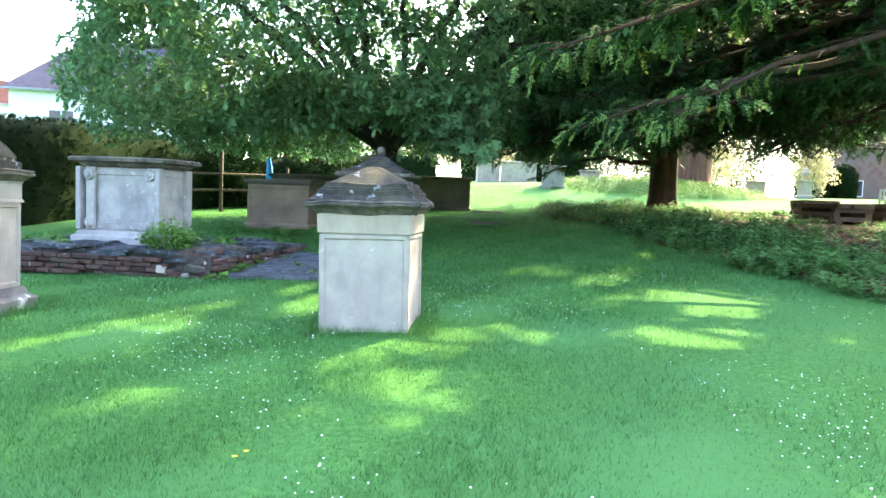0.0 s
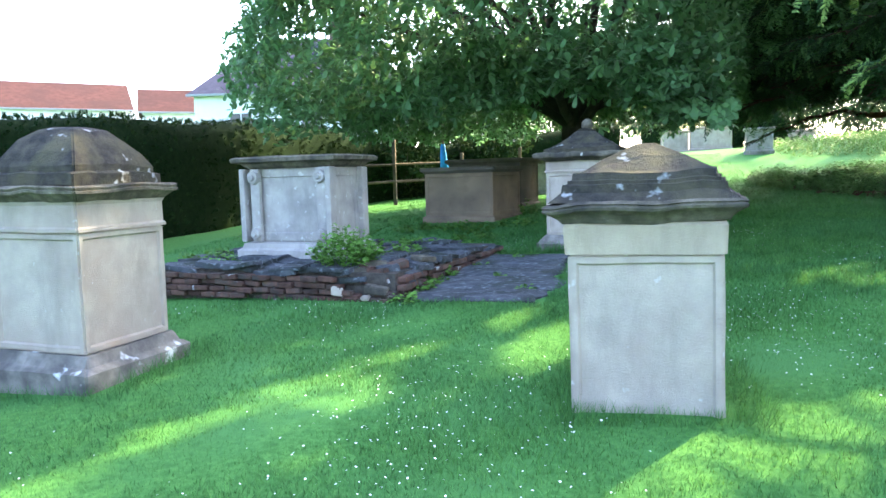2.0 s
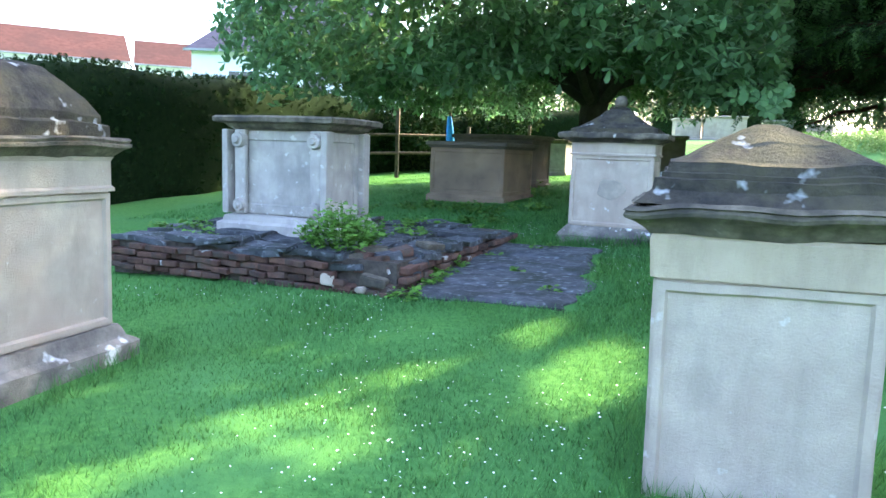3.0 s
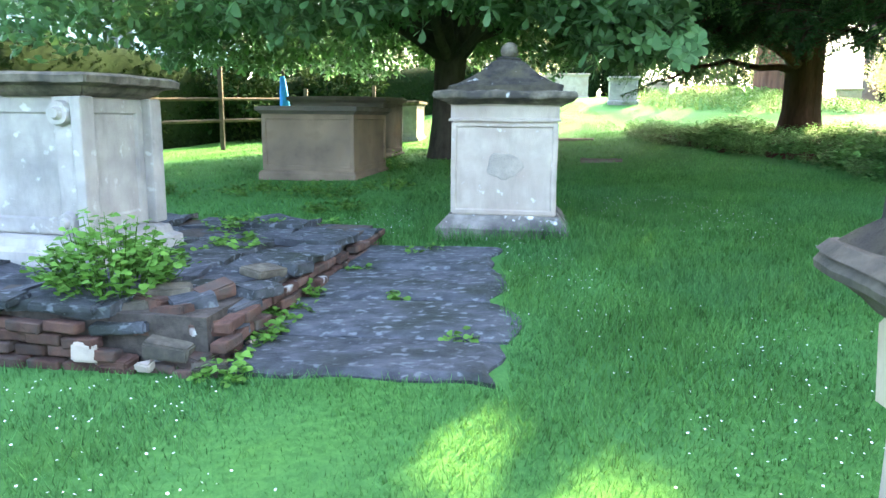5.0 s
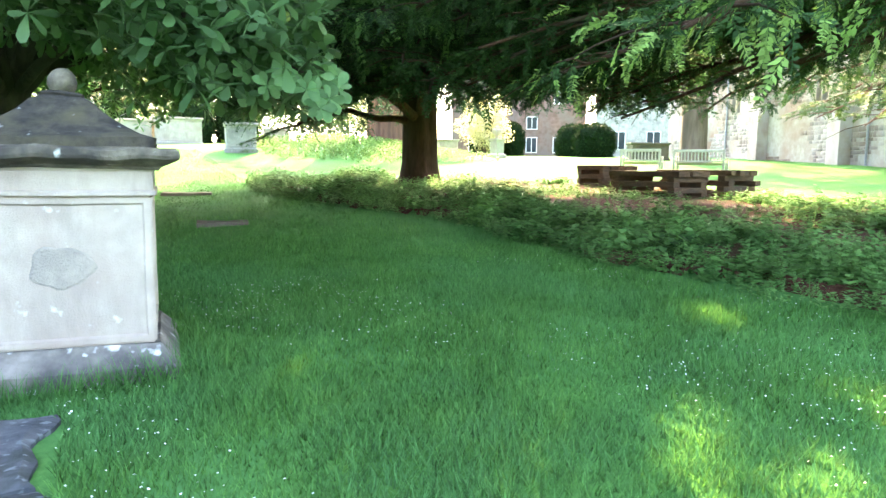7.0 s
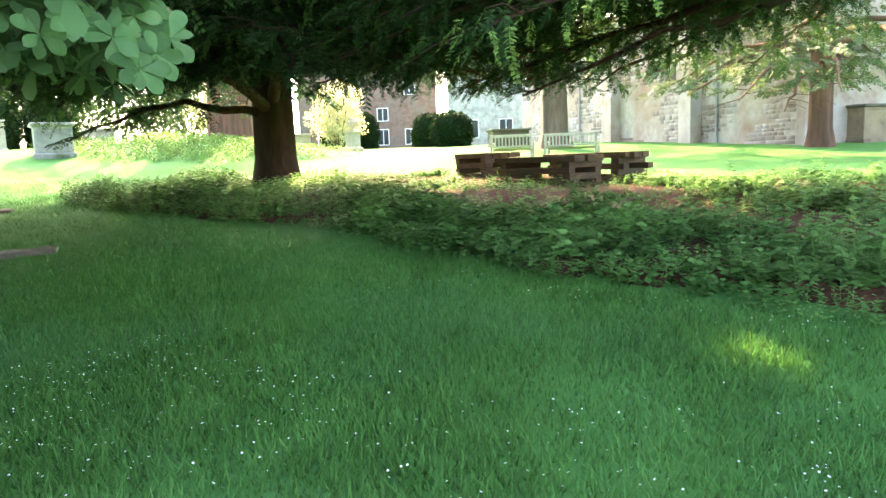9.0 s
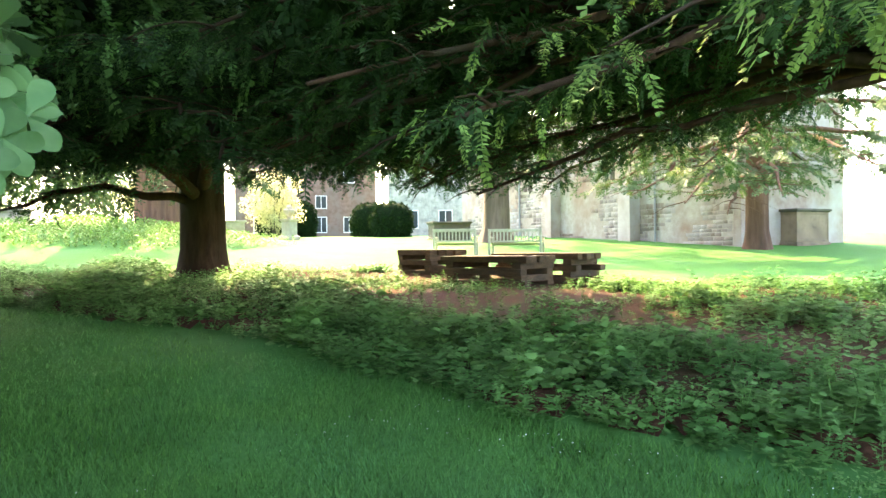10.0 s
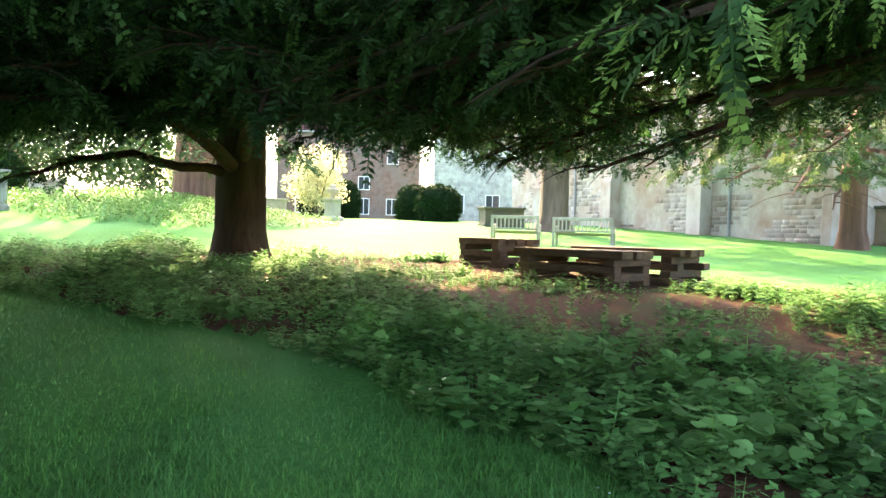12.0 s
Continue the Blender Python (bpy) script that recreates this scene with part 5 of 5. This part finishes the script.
# ---- fence by the hedge ----
def fence():
    t = empty("post_and_rail_fence", -8.4, 26.8, gz(-8.4, 26.8), 0)
    for k, (x, y) in enumerate([(-10.3, 24.2), (-8.4, 26.8), (-6.5, 29.4), (-4.6, 32.0)]):
        o = part("post", rough_up(box_bm(-0.06, 0.06, -0.06, 0.06, -0.2, 2.35 if k == 1 else 1.7, 0.01), 0.01, 3.0, k), FENCE_WOOD, t)
        o.location = (x + 8.4, y - 26.8, gz(x, y) - gz(-8.4, 26.8))
    for z in (1.45, 0.85):
        V, F = tube([(-1.9, -2.6, z - 0.1), (0, 0, z), (3.8, 5.2, z + 0.15)], [0.055] * 3, 6)
        put("rail", mesh_np("rail", V, F, FENCE_WOOD), t)
    tagged(t, "rough timber post and rail fence before the hedge", "fence")


fence()


def wrapped_stem():
    x, y = -6.8, 27.5
    t = empty("young_tree", x, y, gz(x, y))
    V, F = tube([(0, 0, -0.1), (0.03, 0, 1.2), (0, 0.02, 2.4), (-0.08, 0.03, 3.6)], [0.07, 0.06, 0.055, 0.03], 9, 0.05)
    put("trunk", mesh_np("trunk", V, F, BARK_GREY), t)
    V, F = tube([(0.03, 0, 0.85), (0.05, 0, 1.2), (0.03, 0, 1.7), (0, 0, 2.05)], [0.21, 0.16, 0.11, 0.07], 14, 0.25, 3, 0.08, 4)
    put("wrapping", mesh_np("wrapping", V, F, BLUE), t, "bright blue plastic sheet tied round the stem")
    tagged(t, "slender young tree stem wrapped in blue plastic sheet", "tree")


wrapped_stem()


# ---- plants and grass ----
def plant_template(seed, leaves, leaf_l, wide=1.0, upright=0.6):
    rs = np.random.RandomState(seed)
    V = []
    for i in range(leaves):
        h = (i + 0.5) / leaves
        a = i * 2.4 + rs.rand()
        d = np.array([math.cos(a), math.sin(a), rs.uniform(-0.35, 0.75)]); d /= np.linalg.norm(d)
        nn = np.cross(d, (0, 0, 1.0)); nn /= np.linalg.norm(nn)
        p = np.array([rs.uniform(-0.08, 0.08), rs.uniform(-0.08, 0.08), h * upright])
        V += diamond(p, d, nn, leaf_l * rs.uniform(0.7, 1.3) * (1.15 - 0.5 * h), leaf_l * 0.55 * wide)
    V += diamond((0, 0, 0), (0, 0, 1), (1, 0, 0), upright, 0.025)
    V = np.array(V)
    return V, np.arange(len(V)).reshape(-1, 4)


def bed_plants():
    rs = np.random.RandomState(81)
    out = []
    N = 36000
    x, y = rs.uniform(3, 16.2, N), rs.uniform(8, 32, N)
    wob = 0.35 * np.sin(x * 2.1 + y) + 0.3 * np.sin(y * 2.9 - x)
    ins = inside(BED, x + 0.3 + wob * 0.4, y + wob * 0.3)
    edge = np.interp(y, [8, 11.8, 14.8, 16, 19.3, 22.4, 27.5, 31.5], [5.6, 4.95, 4.5, 4.8, 5.05, 4.4, 3.7, 4.6])
    far = np.interp(y, [8, 13.5, 18.4, 23.5, 27, 31], [16, 15.5, 14.2, 13.6, 11.6, 8.0])
    s = x - edge
    prob = np.where(s < 2.6, 0.8, np.where(s < 4.4, 0.08, 0.45))
    prob = np.where((y > 22) & (s > 2.9), 0.75, prob)
    prob = np.where(far - x < 2.4, 0.8, prob)
    prob *= np.clip(0.85 + 0.6 * np.sin(x * 1.7 + 2) * np.sin(y * 1.3), np.where(s < 2.9, 0.75, 0.3), 1)
    near_trunk = np.hypot(x - 8.4, y - 27.6) < 0.9
    stack = (x > 10.7) & (x < 13.6) & (y > 19.6) & (y < 24.8)
    ok = ins & (rs.rand(N) < prob) & ~near_trunk & ~stack
    x, y = x[ok], y[ok]
    n = len(x)
    size = rs.uniform(0.25, 0.52, n) * (0.8 + 0.4 * np.sin(x * 1.9 + 0.7 * y) * np.sin(y * 1.6))
    size = np.where(x - np.interp(y, [8, 11.8, 14.8, 16, 19.3, 22.4, 27.5, 31.5], [5.6, 4.95, 4.5, 4.8, 5.05, 4.4, 3.7, 4.6]) < 0.3, size * 0.75, size)
    T = np.stack([x, y, ground_z(x, y) + 0.02], 1)
    D = np.stack([np.ones(n), rs.uniform(-0.25, 0.25, n), rs.uniform(-0.25, 0.25, n)], 1)
    yaw = rs.uniform(0, 6.28, n)
    R = np.zeros((n, 3, 3)); c, s2 = np.cos(yaw), np.sin(yaw)
    R[:, 0, 0], R[:, 0, 1], R[:, 1, 0], R[:, 1, 1], R[:, 2, 2] = c, -s2, s2, c, 1
    R[:, 0, 2], R[:, 1, 2] = rs.uniform(-0.3, 0.3, n), rs.uniform(-0.3, 0.3, n)
    size = np.where((x > 8.3) & (y > 17), size * 0.7, size)
    kinds = [plant_template(1, 15, 0.34, 1.15, 0.85), plant_template(2, 13, 0.4, 1.3, 0.65), plant_template(3, 17, 0.28, 0.9, 1.0), plant_template(4, 11, 0.4, 1.5, 0.5)]
    pick = (rs.rand(n) * 1.6 + 1.2 + 1.2 * np.sin(x * 0.9) * np.sin(y * 0.8)).astype(int) % 4
    for k in range(4):
        m = pick == k
        if m.any(): out.append(scatter(*kinds[k], R[m], size[m], T[m]))
    V, F = merge(out)
    o = tagged(new("ground_cover_plants", mesh_np("ground_cover_plants", V, F, PLANT)), "dense green nettles and ground elder over the bed", "undergrowth", kind="stuff")
    # weeds along the sunny bank by the redwood
    N = 5000
    x, y = rs.uniform(5.5, 18, N), rs.uniform(33, 46, N)
    ok = ((x - 12) / 6.5) ** 2 + ((y - 40) / 5.5) ** 2 < rs.rand(N) * 0.6 + 0.5
    x, y = x[ok], y[ok]; n = len(x)
    T = np.stack([x, y, ground_z(x, y) + 0.35 * np.exp(-(((x - 13.5) / 5.0) ** 2 + ((y - 43.0) / 4.5) ** 2))], 1)
    yaw = rs.uniform(0, 6.28, n); R = np.zeros((n, 3, 3)); c, s2 = np.cos(yaw), np.sin(yaw)
    R[:, 0, 0], R[:, 0, 1], R[:, 1, 0], R[:, 1, 1], R[:, 2, 2] = c, -s2, s2, c, 1
    V, F = scatter(*plant_template(5, 14, 0.4, 0.7, 1.0), R, rs.uniform(0.16, 0.42, n), T)
    tagged(new("bank_plants", mesh_np("bank_plants", V, F, WEED)), "bright sunlit weeds on the bank round the redwood", "undergrowth", kind="stuff")


bed_plants()


def weed_clump(x, y, z, r, h, n, seed, label, name="leafy_weed", leaf=1.0):
    """A low mound of small leaves on thin stems."""
    rs = np.random.RandomState(seed)
    t = empty(name, x, y, z)
    stems, T, D = [], [], []
    for k in range(max(5, n // 14)):
        a, q = rs.uniform(0, 6.28), math.sqrt(rs.rand()) * r
        hh = h * (1.05 - (q / r) ** 2 * 0.7) * rs.uniform(0.7, 1.1)
        P = np.array([(math.cos(a) * q * 0.5, math.sin(a) * q * 0.5, -0.03), (math.cos(a) * q * 0.85, math.sin(a) * q * 0.85, hh * 0.6), (math.cos(a) * q, math.sin(a) * q, hh)])
        stems.append(tube(P, [0.004, 0.003, 0.002], 4))
        for m in range(14):
            f = rs.uniform(0.35, 1.0)
            b = rs.uniform(0, 6.28)
            T.append(P[0] * (1 - f) + P[2] * f + rs.uniform(-0.035, 0.035, 3)); D.append((math.cos(b), math.sin(b), rs.uniform(-0.2, 0.6)))
    T, D = np.array(T), np.array(D)
    V, F = scatter(LEAF4 * np.array([1, 1.7, 1]), LEAF4_T, frames_from(D, rs.uniform(-0.6, 0.6, len(T))), rs.uniform(0.035, 0.075, len(T)) * leaf, T)
    put("foliage", mesh_np("foliage", V, F, WEED if leaf < 1.5 else PLANT), t)["kind"] = "stuff"
    V, F = merge(stems)
    put("stem", mesh_np("stem", V, F, WEED), t)["kind"] = "stuff"
    tagged(t, label, "plant")


weed_clump(-4.02, 10.55, 0.60, 0.48, 0.46, 1500, 91, "bright green weed clump growing on the ruined plinth")
for k, (x, y, r, h, n) in enumerate([(-3.12, 10.55, 0.2, 0.15, 160), (-3.1, 11.0, 0.26, 0.16, 240), (-3.1, 11.5, 0.27, 0.2, 280), (-3.15, 12.1, 0.24, 0.18, 220), (-3.2, 12.7, 0.25, 0.16, 200), (-3.15, 10.0, 0.2, 0.1, 150), (-3.4, 13.9, 0.45, 0.2, 320), (-4.9, 17.4, 0.7, 0.22, 420), (-3.9, 17.0, 0.7, 0.24, 420), (-2.9, 17.6, 0.5, 0.2, 260),
                                     (-3.4, 15.6, 0.5, 0.16, 260), (-3.0, 20.5, 0.3, 0.35, 160), (-2.35, 11.38, 0.12, 0.06, 60), (-2.7, 12.24, 0.14, 0.05, 70), (-1.9, 10.45, 0.1, 0.05, 40), (-2.1, 12.9, 0.2, 0.07, 90), (-6.4, 17.6, 0.6, 0.2, 260)]):
    weed_clump(x, y, gz(x, y), r, h, n, 92 + k, "low green weeds growing beside old stones", "leafy_weed")
for k, (x, y, r, h, n) in enumerate([(-6.5, 11.6, 0.45, 0.1, 240), (-3.75, 12.2, 0.35, 0.09, 200), (-5.9, 11.0, 0.3, 0.07, 120), (-4.0, 13.3, 0.5, 0.1, 240)]):
    weed_clump(x, y, gz(-3.6, 10.3) + 0.33, r, h, n, 130 + k, "creeping green weeds on the ruined plinth", "leafy_weed")


for k, (x, y, r, h) in enumerate([(5.83, 15.80, 0.34, 0.34), (5.75, 15.35, 0.44, 0.50), (5.47, 15.04, 0.54, 0.34), (5.87, 16.23, 0.34, 0.50), (6.54, 15.24, 0.44, 0.34), (5.71, 16.79, 0.54, 0.50), (5.68, 17.30, 0.34, 0.34), (5.85, 18.36, 0.44, 0.50), (7.08, 16.01, 0.54, 0.34), (5.14, 18.89, 0.34, 0.50), (5.12, 15.64, 0.44, 0.34)]):
    weed_clump(x, y, gz(x, y) + 0.02, r, h, 420, 150 + k, "broad-leaved green dock and nettle clump at the bed edge", "leafy_weed", 1.9)


def grass():
    rs = np.random.RandomState(7)
    N = 1500000
    x, y = rs.uniform(-7, 6.5, N), rs.uniform(0.8, 22, N)
    d = walk_distance(x, y)
    keep = rs.rand(N) < np.clip(1.15 - d / 5.0, 0.03, 1.0) * 0.6
    keep &= ~inside(BED, x + 0.1, y)
    keep &= ~((x > -3.3) & (x < -1.6 + 0.06 * (y - 9.9)) & (y + 0.17 * (x + 2.4) > 9.86) & (y + 0.17 * (x + 2.4) < 13.2))
    for cx, cy, r in ((-0.66, 7.06, 0.44), (-5.17, 7.46, 0.62), (-1.29, 14.16, 0.68), (-4.25, 20.2, 1.0)):
        keep &= ~((np.abs(x - cx) < r) & (np.abs(y - cy) < r))
    keep &= ~((x < -3.25) & (x > -7.0) & (y + 0.158 * (x + 3.2) > 10.02) & (y + 0.158 * (x + 3.2) < 13.7))
    x, y = x[keep], y[keep]; n = len(x)
    a = rs.uniform(0, 6.28, n)
    h = rs.uniform(0.022, 0.052, n) * (1 + 0.3 * np.sin(x * 3) * np.sin(y * 2.3))
    for cx, cy, r in ((-0.66, 7.06, 0.44), (-5.17, 7.46, 0.64), (-1.29, 14.16, 0.70)):
        e = np.maximum(np.abs(x - cx), np.abs(y - cy)) - r
        h = np.where(e < 0.18, h * 2.6, h)
    rough_part = np.clip((y - 8.5) / 2.5, 0, 1)
    h = h * (1 + 0.8 * rough_part)
    lean = rs.uniform(0.2, 1.3, n) * h
    z = ground_z(x, y) - 0.004
    w = 0.0027 * (1 + 0.9 * rough_part)
    V = np.stack([np.stack([x - np.sin(a) * w, y + np.cos(a) * w, z], 1), np.stack([x + np.sin(a) * w, y - np.cos(a) * w, z], 1), np.stack([x + np.cos(a) * lean, y + np.sin(a) * lean, z + h], 1)], 1).reshape(-1, 3)
    F = np.arange(3 * n).reshape(-1, 3)
    tagged(new("grass_blades", mesh_np("grass_blades", V, F, BLADE)), "short mown green grass blades of the lawn", "grass", kind="stuff")
    m = 110000
    x, y = rs.uniform(-10, 4.2, m), rs.uniform(15, 40, m)
    ok = ~inside(BED, x + 0.1, y) & ~((np.abs(x + 4.25) < 1.1) & (np.abs(y - 20.2) < 1.2)) & ~((np.abs(x + 1.29) < 0.7) & (np.abs(y - 14.16) < 0.7))
    x, y = x[ok], y[ok]; n = len(x)
    a, h = rs.uniform(0, 6.28, n), rs.uniform(0.03, 0.06, n)
    z, w, lean = ground_z(x, y) - 0.004, 0.006, rs.uniform(0.2, 1.3, n) * h
    V2 = np.stack([np.stack([x - np.sin(a) * w, y + np.cos(a) * w, z], 1), np.stack([x + np.sin(a) * w, y - np.cos(a) * w, z], 1), np.stack([x + np.cos(a) * lean, y + np.sin(a) * lean, z + h], 1)], 1).reshape(-1, 3)
    tagged(new("grass_blades", mesh_np("grass_blades", V2, np.arange(3 * n).reshape(-1, 3), BLADE)), "short grass blades of the lawn under the trees", "grass", kind="stuff")
    # daisies
    N = 17000
    x, y = rs.uniform(-6, 6, N), rs.uniform(1, 16, N)
    keep = (np.sin(x * 1.3 + 1) * np.sin(y * 0.9 + x * 0.5) + rs.rand(N) * 1.1 + 0.2 * (y > 7.5) > 0.9) & ~inside(BED, x + 0.3, y)
    keep &= ~((x > -3.3) & (x < -1.5) & (y > 9.8) & (y < 13.6)) & ~((x < -3.2) & (y > 9.9)) & (walk_distance(x, y) < 7)
    for cx, cy, r in ((-0.66, 7.06, 0.5), (-5.17, 7.46, 0.7), (-1.29, 14.16, 0.75)):
        keep &= ~((np.abs(x - cx) < r) & (np.abs(y - cy) < r))
    x, y = x[keep], y[keep]; n = len(x)
    th = np.arange(7) / 7 * 2 * np.pi
    tv = np.concatenate([np.stack([np.cos(th), np.sin(th), np.full(7, 0.1)], 1), [[0, 0, -0.1]]])
    tf = np.array([(i, (i + 1) % 7, 7) for i in range(7)])
    R = frames_from(np.stack([np.ones(n), rs.uniform(-0.5, 0.5, n), rs.uniform(-0.5, 0.5, n)], 1), rs.uniform(-0.5, 0.5, n))
    V, F = scatter(tv, tf, R, rs.uniform(0.0042, 0.007, n), np.stack([x, y, ground_z(x, y) + 0.04], 1))
    tagged(new("daisies", mesh_np("daisies", V, F, DAISY)), "small white daisies scattered in the lawn", "flowers", kind="stuff")
    for k, (bx, by) in enumerate(((-0.98, 3.62), (-1.02, 3.55))):
        V, F = scatter(tv, tf, np.eye(3)[None], np.array([0.016]), np.array([[0, 0, 0.06]]))
        s, sf = tube([(0, 0, 0), (0, 0, 0.06)], [0.002, 0.002], 4)
        o = empty("buttercup", bx, by, gz(bx, by))
        put("flower", mesh_np("flower", V, F, BUTTERCUP), o); put("stem", mesh_np("stem", s, sf, BLADE), o)
        tagged(o, "single yellow buttercup in the lawn", "flower")


grass()
